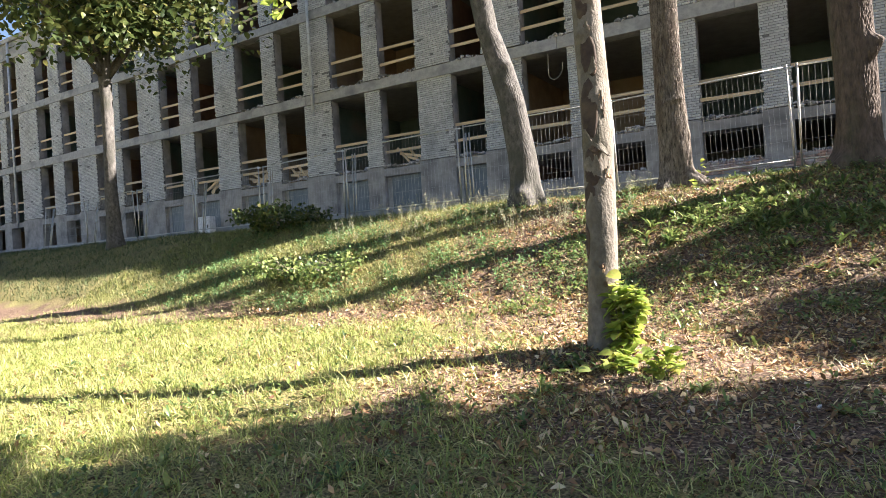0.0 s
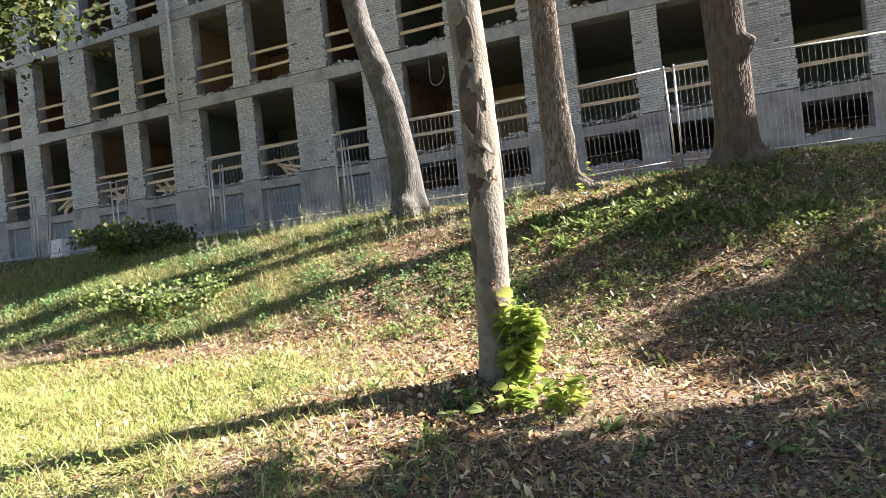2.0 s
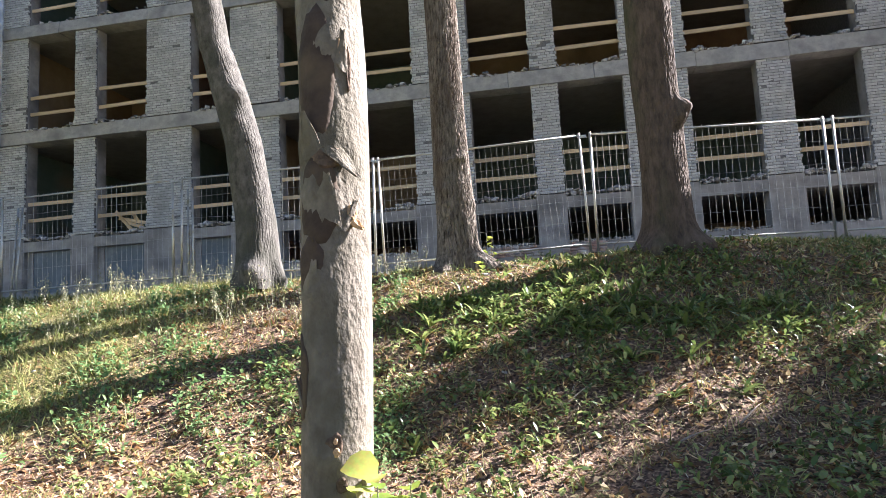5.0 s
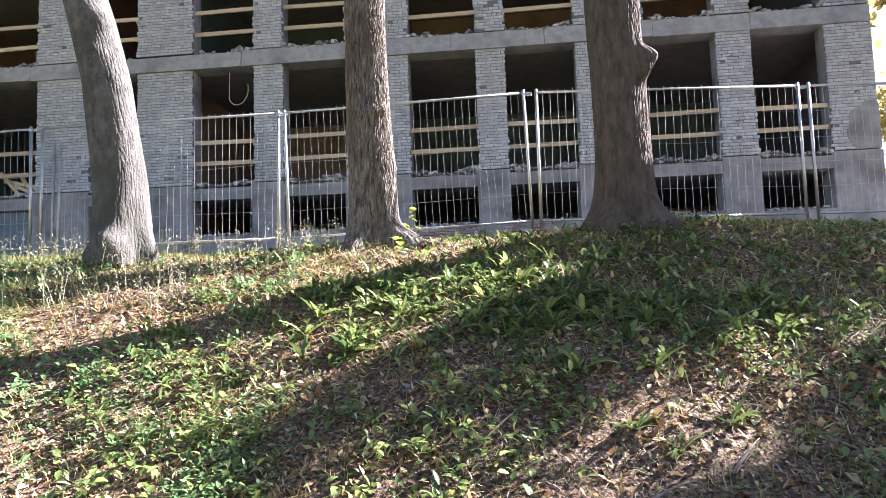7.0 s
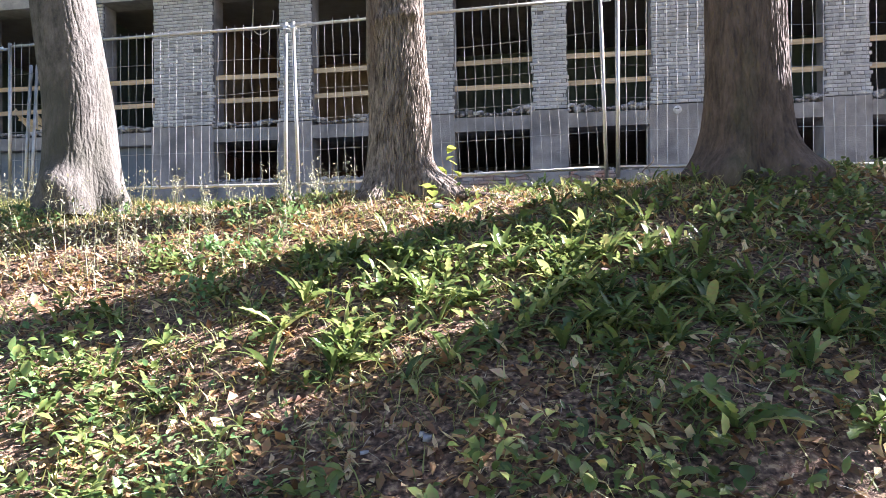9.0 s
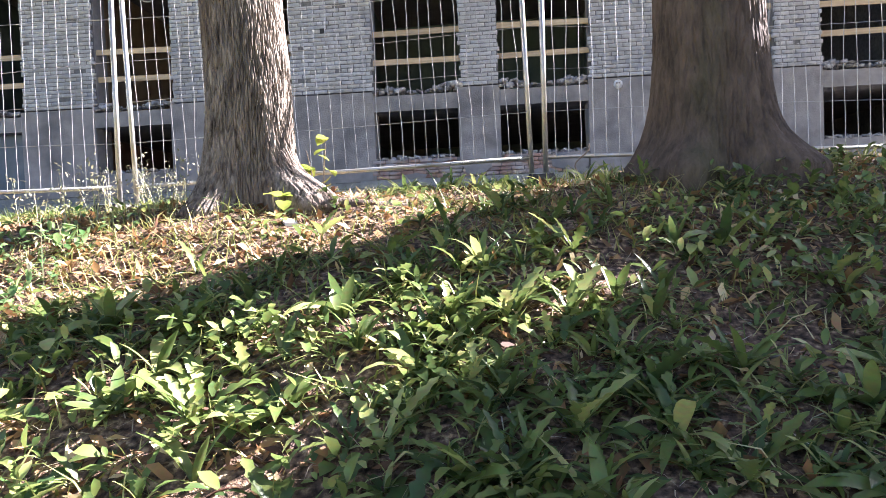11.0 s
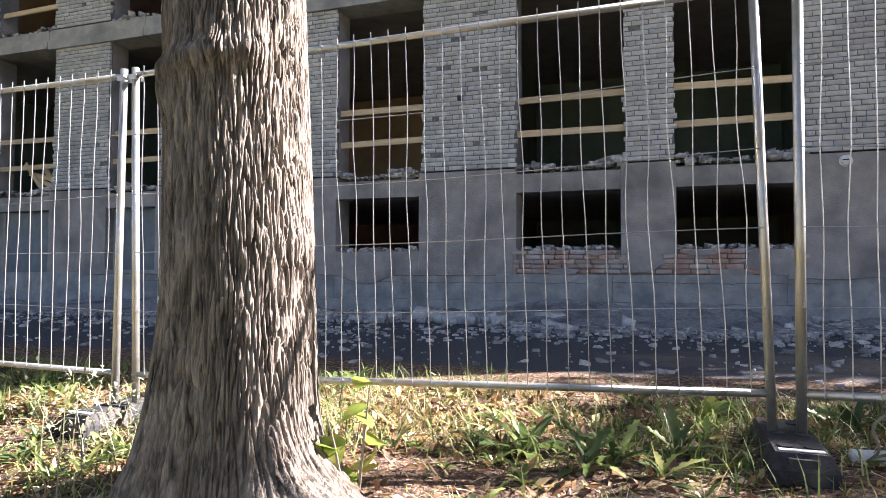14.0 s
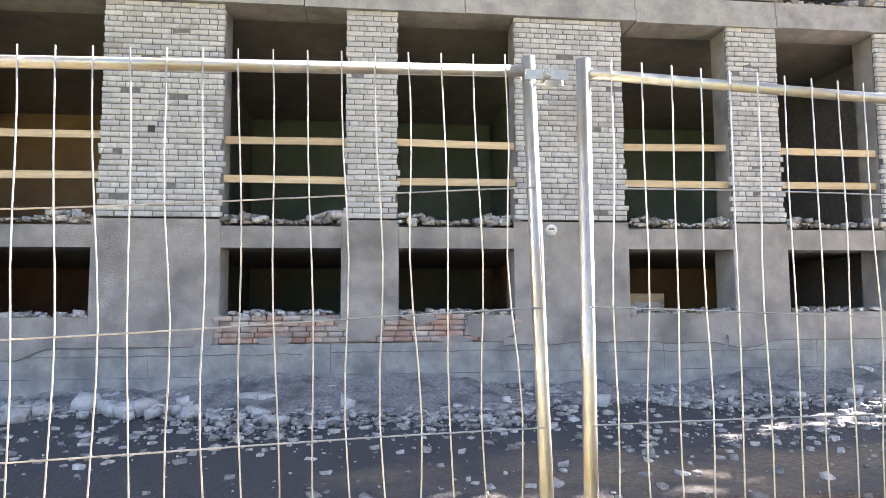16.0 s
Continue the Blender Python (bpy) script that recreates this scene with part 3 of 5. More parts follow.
def beams():
    """Concrete beams over the windows, one for each storey, in lengths with worn edges."""
    for n, (z0, z1) in enumerate([(5.48, 5.93), (9.03, 9.45), (12.55, ROOF)]):
        b, x = Build(), WEST
        while x < EAST - 0.05:
            step = min(rng.uniform(2.2, 3.4), EAST - x)
            step = EAST - x if EAST - x - step < 0.6 else step
            d = rng.uniform(0.01, 0.05)
            lo, hi = z0 + rng.uniform(-0.015, 0.015), z1 + rng.uniform(-0.06, 0.0)
            mid = z0 + 0.17
            b.box((x + 0.004, -d - 0.02, lo), (x + step - 0.004, THICK - 0.002, mid), cut=0.012)
            b.box((x + 0.004, -d * 0.4, mid + 0.003), (x + step - 0.004, THICK - 0.002, hi), cut=0.01)
            x += step
        tagged(part(f"beam_{n + 1}", b, M["concrete"]), "rough concrete beam with broken edges over windows", "beam", kind="structure")


def cellar_front():
    """Rendered cellar wall with its low openings, on a footing of concrete blocks."""
    wall = tagged(new("wall_cellar"), "grey cement rendered cellar wall with fallen patches", "wall", kind="structure")
    holes = [cellar_window(i) for i in range(len(WINDOWS))]
    for a, c in gaps(WEST, EAST, [(h[0], h[1]) for h in holes]):
        low = 1.03 if 1.6 < a < 1.7 else 0.72
        part("rendered_pier", Build().box((a, -0.03, low), (c, THICK, 2.42), cut=0.008), M["plaster"], wall)
        if low > 1:
            part("pier_foot", Build().box((a, 0.045, 0.72), (c, THICK, low)), M["plaster"], wall)
    for x0, x1, z0, z1 in holes:
        part("lintel", Build().box((x0, -0.026, z1), (x1, THICK, 2.33)), M["plaster"], wall)
        if z0 > 0.72:
            part("sill", Build().box((x0, -0.026 if not (-0.1 < x0 < 4.0) else 0.045, 0.72), (x1, THICK, z0 - 0.03)), M["plaster"], wall)
    footing = tagged(new("wall_footing"), "pale grey concrete block footing of the house", "wall", kind="structure")
    x = WEST
    while x < EAST - 0.1:
        step = min(2.38, EAST - x)
        d = rng.uniform(-0.008, 0.008)
        part("block", Build().box((x + 0.0015, -0.05 + d, 0.297), (x + step - 0.0015, THICK, 0.717), cut=0.004), M["footing"], footing)
        end = x + step if x + step > EAST - 0.1 else x + step - 0.9
        part("block", Build().box((max(x - 0.9, WEST) + 0.0015, -0.053 + d, -0.8), (end - 0.0015, THICK, 0.292), cut=0.004), M["footing"], footing)
        x += step


def brick_boxes(items):
    """Joined bricks from rows of x0, x1, z0, depth out of the wall."""
    n = len(items)
    it = np.array(items)
    j = lambda s: (rng.random(n) - 0.5) * s  # noqa: E731
    x0, x1, z0, d = it[:, 0] + j(0.006), it[:, 1] + j(0.006), it[:, 2] + j(0.004), it[:, 3]
    z1 = z0 + 0.064 + j(0.005)
    y0, y1, c = -d, np.full(n, 0.06), 0.006
    v = np.stack([np.stack(p, -1) for p in ((x0, y1, z0), (x1, y1, z0), (x1, y1, z1), (x0, y1, z1), (x0, y0 + c, z0), (x1, y0 + c, z0), (x1, y0 + c, z1), (x0, y0 + c, z1),
                                           (x0 + c, y0, z0 + c), (x1 - c, y0 + j(.004), z0 + c), (x1 - c, y0 + j(.004), z1 - c), (x0 + c, y0, z1 - c))], 1)
    q = np.array([(4, 5, 9, 8), (5, 6, 10, 9), (6, 7, 11, 10), (7, 4, 8, 11), (8, 9, 10, 11), (0, 1, 5, 4), (1, 2, 6, 5), (2, 3, 7, 6), (3, 0, 4, 7)])
    return v.reshape(-1, 3), (q[None] + (np.arange(n) * 12)[:, None, None]).reshape(-1, 4)


def brickwork(wall):
    """Courses on every pier: ragged at the openings; the ones the walk ends before are pieces of their own."""
    near, rest = [], []
    for z0, z1 in STOREYS:
        for a, b in gaps(WEST, EAST, WINDOWS):
            rows = int((z1 - z0) / 0.0765)
            for r in range(rows):
                z = z0 + r * (z1 - z0) / rows + 0.006
                worn = 0.05 if z < z0 + 0.95 else 0.012
                x, end = a + rng.uniform(-worn, worn * 0.6) * (a > WEST), b + rng.uniform(-worn * 0.6, worn) * (b < EAST)
                x_first = True
                while x < end - 0.02:
                    head = (r % 6 == 5)
                    step = 0.122 if head else 0.252
                    if x_first:
                        step *= 0.5 if r % 2 else 1.0
                        x_first = False
                    nxt = min(x + step, end)
                    if end - nxt < 0.05:
                        nxt = end
                    if rng.random() > 0.012:
                        row = (x, nxt - 0.011, z, rng.uniform(-0.003, 0.005) + (rng.random() < 0.03) * -0.012)
                        pick = z0 < 3 and 1.65 < a < 1.75
                        (near if pick and len(near) < 290 else rest).append(row)
                    x = nxt + 0.0
    v, f = brick_boxes(rest)
    tagged(part("bricks", arrays_mesh("bricks", v, f, M["brick"]), None, wall), kind="stuff")
    shapes = {}
    for x0, x1, z, d in near:
        w = round((x1 - x0) / 0.04) * 0.04
        if w <= 0.02:
            continue
        if w not in shapes:
            vv, ff = brick_boxes([(-w / 2, w / 2, -0.032, 0.0)])
            shapes[w] = arrays_mesh("brick", vv, ff, M["brick_piece"])
        ob = new("brick", shapes[w])
        ob.parent = wall
        ob.matrix_basis = pose((x0 + x1) / 2, -d, z + 0.032, 0, 0, rng.uniform(-0.6, 0.6))


def fallen_render():
    """Reddish masonry laid bare under two cellar windows, with an uneven outline."""
    rows = []
    for r in range(5):
        z = 0.735 + r * 0.075
        lo, hi = 0.02 - 0.15 * math.sin(r * 1.7) - (0.25 if r < 3 else 0), 3.55 + 0.3 * math.sin(r * 2.3 + 1) + (0.25 if r > 2 else 0)
        x = lo
        while x < hi:
            step = rng.uniform(0.2, 0.26)
            if not (1.55 < x + step / 2 < 2.45 and z > 0.98):
                rows.append((x, x + step - 0.012, z, 0.034 + rng.uniform(-0.012, 0.008)))
            x += step
    v, f = brick_boxes(rows)
    tagged(part("bare_masonry", arrays_mesh("bare_masonry", v, f, M["red_brick"]), None), "reddish bricks bared under fallen grey render", "masonry", kind="structure")


def ragged_render():
    """The broken lower edge of the render, cracks under it, and scraps of render left on the bared bricks."""
    edge = tagged(new("wall_render_edge"), "ragged broken lower edge of grey cement render", "wall", kind="structure")
    for x0, x1 in ((-9.0, -4.6), (-4.5, -0.3), (3.9, 7.2), (7.25, EAST - 0.3)):
        xs = np.arange(x0, x1, 0.045)
        low = [0.70 - 0.09 * max(0.0, math.sin(1.9 * x + 0.6) + 0.5 * math.sin(4.3 * x)) ** 1.5 + 0.016 * noise.noise(Vector((x * 9, 0, 3))) for x in xs]
        line = [(float(x), z) for x, z in zip(xs, low)]
        part("render_skin", Build().prism([(x1, 0.775), (x0, 0.775)] + line, -0.07, -0.026), M["plaster"], edge)
        part("crack", Build().tube([(x, -0.061, z - 0.006) for x, z in line], 0.007, 5), M["mortar"], edge, "dark crack under the render")
    for x0, x1, z in ((-2.4, 1.2, 0.58), (1.5, 4.4, 0.6), (5.2, 8.6, 0.55), (-7.5, -3.6, 0.56)):
        pts = [(float(x), -0.059, z + 0.025 * noise.noise(Vector((x * 3, 1, 0))) + 0.012 * noise.noise(Vector((x * 14, 2, 0)))) for x in np.arange(x0, x1, 0.06)]
        part("crack", Build().tube(pts, 0.0055, 5), M["mortar"], edge, "dark crack in the footing")
    for k, (cx, cz, w, h) in enumerate(((-0.28, 0.93, 0.3, 0.26), (0.75, 0.76, 0.24, 0.06), (1.95, 0.93, 0.32, 0.15), (2.75, 1.04, 0.2, 0.05), (3.75, 0.92, 0.34, 0.24), (1.3, 1.06, 0.17, 0.04), (3.2, 0.75, 0.26, 0.05))):
        ring = []
        for s in range(26):
            t = 6.283 * s / 26
            q = 1 + 0.42 * noise.noise(Vector((math.cos(t) * 1.7, math.sin(t) * 1.7, k * 3.1)))
            ring.append((cx + w * q * math.cos(t), max(0.722, min(1.09, cz + h * q * math.sin(t)))))
        part("render_scrap", Build().prism(ring, -0.062, -0.02), M["plaster"], edge)


def corner_render():
    """Smeared render on the brick of the end pier, beside the last windows."""
    edge = tagged(new("wall_render_patch"), "smeared grey render over the brick of the corner pier", "wall", kind="structure")
    for k, (cx, cz, w, h) in enumerate(((10.75, 2.9, 0.5, 0.62),)):
        ring = []
        for s in range(30):
            t = 6.283 * s / 30
            q = 1 + 0.4 * noise.noise(Vector((math.cos(t) * 1.6, math.sin(t) * 1.6, 40 + k * 3.1)))
            ring.append((min(EAST - 0.01, cx + w * q * math.cos(t)), max(2.46, cz + h * q * math.sin(t))))
        part("render_scrap", Build().prism(ring, -0.016, 0.01), M["plaster"], edge)


def rooms():
    """Slabs, cross walls and painted back walls behind the front, so that the storeys are dark."""
    for n, z in enumerate((2.06, 5.55, 9.1, 12.6)):
        top = z + (0.3 if n else 0.33)
        tagged(part(f"floor_slab_{n + 1}", Build().box((WEST + 0.3, THICK, z), (EAST - 0.3, 7.2, top)), M["slab"]), "bare concrete floor slab inside the house", "slab", kind="structure")
    tagged(part("cellar_floor", Build().box((WEST + 0.3, THICK, -0.75), (EAST - 0.3, 7.2, -0.6)), M["slab"]), "dark concrete cellar floor", "floor", kind="structure")
    cuts = [(WINDOWS[i][1] + WINDOWS[i + 1][0]) / 2 for i in range(len(WINDOWS) - 1) if WINDOWS[i + 1][0] - WINDOWS[i][1] > 1.2]
    edges = [WEST + 0.3] + cuts + [EAST - 0.3]
    count = 0
    levels = [(-0.6, 2.06), (2.39, 5.55), (5.85, 9.1), (9.4, 12.6)]
    for s, (z0, z1) in enumerate(levels):
        for k in range(len(edges) - 1):
            paint = "room_green" if (k in (len(edges) - 3, len(edges) - 6) and s == 1) else ("room_brown", "room_ochre", "room_green")[(k * 2 + s) % 3]
            b = Build().box((edges[k] + 0.07, 6.0, z0), (edges[k + 1] - 0.07, 6.2, z1))
            if k:
                b.box((edges[k] - 0.06, THICK, z0), (edges[k] + 0.06, 6.2, z1))
            count += 1
            tagged(part(f"wall_room_{count}", b, M[paint]), f"worn {paint[5:]} painted room wall inside the house", "wall", kind="structure")
    shell = Build()
    shell.box((WEST, THICK, -0.8), (WEST + 0.3, 12.5, ROOF)).box((WEST, 12.0, -0.8), (EAST, 12.5, ROOF))
    shell.box((EAST - 0.3, THICK + 0.002, -0.8), (EAST - 0.004, 12.0, ROOF))
    tagged(part("wall_back", shell, M["mortar"]), "plain grey end and back walls of the house", "wall", kind="structure")
    tagged(part("roof", Build().box((WEST - 0.1, -0.12, ROOF), (EAST + 0.1, 12.6, ROOF + 0.25), cut=0.03), M["concrete"]), "flat concrete roof slab", "roof", kind="structure")


def guard_rails():
    """Two sawn boards across each open window."""
    mesh_at = {}
    for s, (z0, z1) in enumerate(STOREYS):
        for a, b in WINDOWS:
            w = round(b - a, 2) + 0.1
            if w not in mesh_at:
                mesh_at[w] = Build().box((-w / 2, -0.02, -0.052), (w / 2, 0.02, 0.052), cut=0.004).mesh("rail_board", M["timber"])
            rail = thing("guard_rail", ((a + b) / 2, 0.17, z0), 0, "two pale sawn timber boards across an open window", "guard rail", "guard rails in the windows")
            for h in (0.58, 1.13):
                ob = part("rail_board", mesh_at[w], None, rail)
                ob.matrix_basis = pose(0, rng.uniform(-0.01, 0.02), h + rng.uniform(-0.03, 0.03), 0, rng.uniform(-1.0, 1.0), 0)


def sill_rubble():
    """Broken masonry along the sills of the near windows."""
    pl, sz = [], []
    for i, (a, b) in enumerate(WINDOWS):
        if a < -20:
            continue
        for z, deep, n in ((2.4, 0.2, 95), (5.9, 0.15, 45), (9.42, 0.15, 20)):
            x = rng.uniform(a, b, n)
            heap = 0.5 + 0.5 * np.sin(x * 5 + i)
            pl.append(np.stack([x, rng.uniform(-0.02, deep, n), z + rng.random(n) * 0.11 * heap], -1))
            sz.append(rng.uniform(0.03, 0.13, n) * (0.6 + 0.5 * heap))
        if a > -6:
            n = 60
            x0, x1, z0, z1 = cellar_window(i)
            pl.append(np.stack([rng.uniform(x0, x1, n), rng.uniform(-0.02, 0.2, n), z0 - 0.03 + rng.random(n) * 0.05], -1))
            sz.append(rng.uniform(0.03, 0.1, n))
    v, f = chunks(rng, np.concatenate(pl), np.concatenate(sz))
    tagged(new("sill_rubble", arrays_mesh("sill_rubble", v, f, M["rubble"])), "broken mortar and brick on the window sills", "rubble", kind="stuff")


def yard_rubble():
    n = 7500
    x, t = rng.uniform(-9, 12, n), rng.random(n)
    y = -0.12 - (1.75 + 0.7 * np.sin(x * 0.9) + 0.45 * np.sin(x * 2.3)) * t**1.15
    size = (0.012 + 0.075 * rng.random(n) ** 2.2) * (1 + 1.3 * (rng.random(n) < 0.05))
    heap = np.clip(1 - (-y) / 0.7, 0, 1) * (0.1 + 0.14 * (0.5 + 0.5 * np.sin(x * 0.8 + 0.4)))
    m = 3400
    x2 = rng.uniform(-9, 12, m)
    y2 = np.where(rng.random(m) < 0.5, -0.9 - 4.2 * rng.random(m) ** 1.6, -2.5 + 0.45 * np.sin(x2 * 0.7) + rng.normal(0, 0.6, m))
    pl = np.concatenate([np.stack([x, y, heap * rng.random(n) + 0.012], -1), np.stack([x2, y2, ground_z(x2, y2) + 0.006], -1)])
    sz = np.concatenate([size, 0.01 + 0.075 * rng.random(m) ** 2.8])
    v, f = chunks(rng, pl, sz)
    tagged(new("yard_rubble", arrays_mesh("yard_rubble", v, f, M["rubble"])), "broken brick and mortar strewn along the wall", "rubble", kind="stuff")
    # larger lumps fallen from the wall
    lumps = [arrays_mesh("masonry_lump", *chunks(np.random.default_rng(60 + k), np.zeros((1, 3)), np.array([0.16]), 0.8), M["lump"]) for k in range(5)]
    for k in range(46):
        lx = rng.uniform(-2.2, 0.9) if k < 28 else rng.uniform(-6, 9)
        ly = -rng.uniform(0.7, 1.55)
        ob = tagged(new("masonry_lump", lumps[k % 5]), "pale broken lump of masonry in the yard", "masonry lump", "fallen masonry lumps")
        ob.matrix_basis = pose(lx, ly, 0.05 + 0.08 * max(0.0, 1.2 + ly), 0, rng.uniform(-15, 15), rng.uniform(0, 360)) @ Matrix.Diagonal([rng.uniform(0.5, 1.25)] * 3 + [1])
    # a low bank of dust and fine rubble against the footing
    xs, ys = np.linspace(-14, EAST + 1, 260), np.linspace(0, 1, 14)
    a, b = np.meshgrid(xs, ys)
    h = (0.2 + 0.1 * np.sin(a * 0.8 + 0.4) + 0.05 * np.sin(a * 2.7)) * (1 - b) ** 1.3 + 0.02 * np.sin(a * 17 + b * 9) * (1 - b)
    v = np.stack([a, -0.05 - b * (1.3 + 0.35 * np.sin(a * 0.6)), h - 0.03 * b], -1).reshape(-1, 3)
    i, j = np.meshgrid(np.arange(13), np.arange(259), indexing="ij")
    f = np.stack([i * 260 + j, (i + 1) * 260 + j, (i + 1) * 260 + j + 1, i * 260 + j + 1], -1).reshape(-1, 4)
    tagged(new("rubble_bank", arrays_mesh("rubble_bank", v, f, M["rubble_bank"], True)), "low bank of grey dust and fine rubble", "rubble", kind="stuff")


M["lump"] = material("masonry_lump", [(0.42, 0.41, 0.4), (0.62, 0.6, 0.58)], 14, 0.95, 0.6, 50, vary=0.2, per="object")
M["rubble_bank"] = material("fine_rubble", [(0.16, 0.155, 0.15), (0.4, 0.385, 0.37)], 22, 0.95, 1.0, 40, stain=(0.1, 0.1, 0.105), stain_scale=2.5)
front = facade()
beams()
cellar_front()
rooms()
guard_rails()
fallen_render()
ragged_render()
corner_render()


def cellar_boards():
    """Blue-grey boards set back in the cellar windows of the far part."""
    for i, (a, b) in enumerate(WINDOWS):
        if -26 < a < -6:
            x0, x1, z0, z1 = cellar_window(i)
            t = thing("cellar_board", ((x0 + x1) / 2, 0.2, z0), 0, "blue-grey board closing a cellar window", "board", "boards in the cellar windows")
            w, h = (x1 - x0) / 2, z1 - z0
            part("panel", Build().box((-w + 0.2, 0, 0.0), (w, 0.03, h - 0.01), cut=0.004), M["film"], t)
            part("batten", Build().box((-w, -0.02, 0.0), (-w + 0.19, 0.03, h - 0.005), cut=0.004), M["concrete"], t, "pale upright batten")


def downpipe(x, z0):
    t = thing("downpipe", (x, -0.12, z0), 0, "weathered zinc downpipe fixed to the wall", "downpipe", "downpipes on the front")
    part("pipe", Build().tube([(0, 0, 0), (0, 0, ROOF - z0 - 0.05)], 0.06, 14), M["zinc"], t, smooth=True)
    for h in np.arange(1.2, ROOF - z0, 2.2):
        part("bracket", Build().tube([(0, 0, h), (0, 0, h + 0.04)], 0.067, 14).box((-0.01, 0, h), (0.01, 0.14, h + 0.03)), M["steel"], t)
    for h in np.arange(2.0, ROOF - z0, 3.0):
        part("collar", Build().tube([(0, 0, h), (0, 0, h + 0.09)], 0.065, 14), M["zinc"], t)


def wall_disc():
    """Pale round fitting on the cellar wall."""
    t = thing("wall_lamp", (4.63, -0.03, 2.3), 0, "pale round lamp fitting on the grey cellar wall", "wall lamp")
    part("base", Build().tube([(0, 0, 0), (0, -0.03, 0)], [0.085, 0.08], 20), M["pale"], t)
    part("cover", Build().tube([(0, -0.03, 0), (0, -0.055, 0), (0, -0.065, 0)], [0.07, 0.06, 0.03], 20), M["pale"], t, smooth=True)
    # no opening is cut: a dark bar paints the slot's shade
    part("slot", Build().box((-0.05, -0.072, 0.0), (0.02, -0.06, 0.018)), M["dark"], t, "dark bar in place of a slot's shade")


cellar_boards()
downpipe(-15.15, 5.0)
downpipe(-39.9, 2.0)
wall_disc()
# a cable that hangs in a loop inside an open window
loop = [(-4.55 + 0.26 * math.sin(a), 0.3, 4.9 - 0.32 * math.cos(a) + 0.06 * a) for a in np.linspace(-1.7, 1.9, 18)]
tagged(part("hanging_cable", Build().tube([(-4.8, 0.32, 5.46)] + loop, 0.012, 6), M["cable"], smooth=True), "pale cable hanging in a loop in a window", "cable")


def scrap(x, z, seed, count):
    """Broken boards heaped in an open window."""
    r = np.random.default_rng(seed)
    t = thing("scrap_timber", (x, 0.3, z), 0, "heap of broken pale boards in an open window", "scrap timber", "scrap in the windows")
    for i in range(count):
        L = r.uniform(0.5, 1.1)
        ob = part("board", Build().box((-L / 2, -0.012, -0.05), (L / 2, 0.012, 0.05), cut=0.003), M["timber"], t)
        ob.matrix_basis = pose(r.uniform(-0.4, 0.4), r.uniform(0, 0.2), 0.06 + L * 0.3, r.uniform(-15, 15), r.uniform(-60, 60), r.uniform(-15, 15))


for x, seed, count in ((-19.0, 1, 9), (-16.5, 2, 8), (-22.1, 3, 5), (-10.8, 4, 4)):
    scrap(x, 2.45, seed, count)
# a white board by the wall; its cabinet door and handle are made up
t = thing("white_cabinet", (-21.8, -0.5, 0.0), 8, "white board at the cellar wall, with an added door and handle", "cabinet")
part("body", Build().box((-0.35, -0.2, 0.0), (0.35, 0.2, 1.25), cut=0.01), M["pale"], t)
part("door", Build().box((-0.31, -0.215, 0.08), (0.31, -0.203, 1.18), cut=0.004), M["pale"], t)
part("handle", Build().box((0.22, -0.235, 0.7), (0.25, -0.216, 0.86), cut=0.003), M["dark"], t, "dark handle")
t = thing("pale_door_leaf", (6.75, 1.6, -0.6), 12, "pale old door leaf standing in the cellar", "door leaf")
part("leaf", Build().box((-0.36, -0.02, 0), (0.36, 0.02, 2.0), cut=0.004), M["timber"], t)
part("panel", Build().box((-0.26, -0.028, 1.1), (0.26, -0.021, 1.85), cut=0.003), M["pale"], t)
t = thing("wall_vent", (-0.95, -0.004, 3.66), 0, "dark box in place of a small vent hole's shade", "vent")
# a solid dark box; the hole's shade is put into its colour
part("hole", Build().box((-0.045, -0.006, -0.045), (0.045, 0.05, 0.045)), M["dark"], t)


# ---- fence ----
PANEL, TOP, LOW = 3.52, 1.85, 0.15


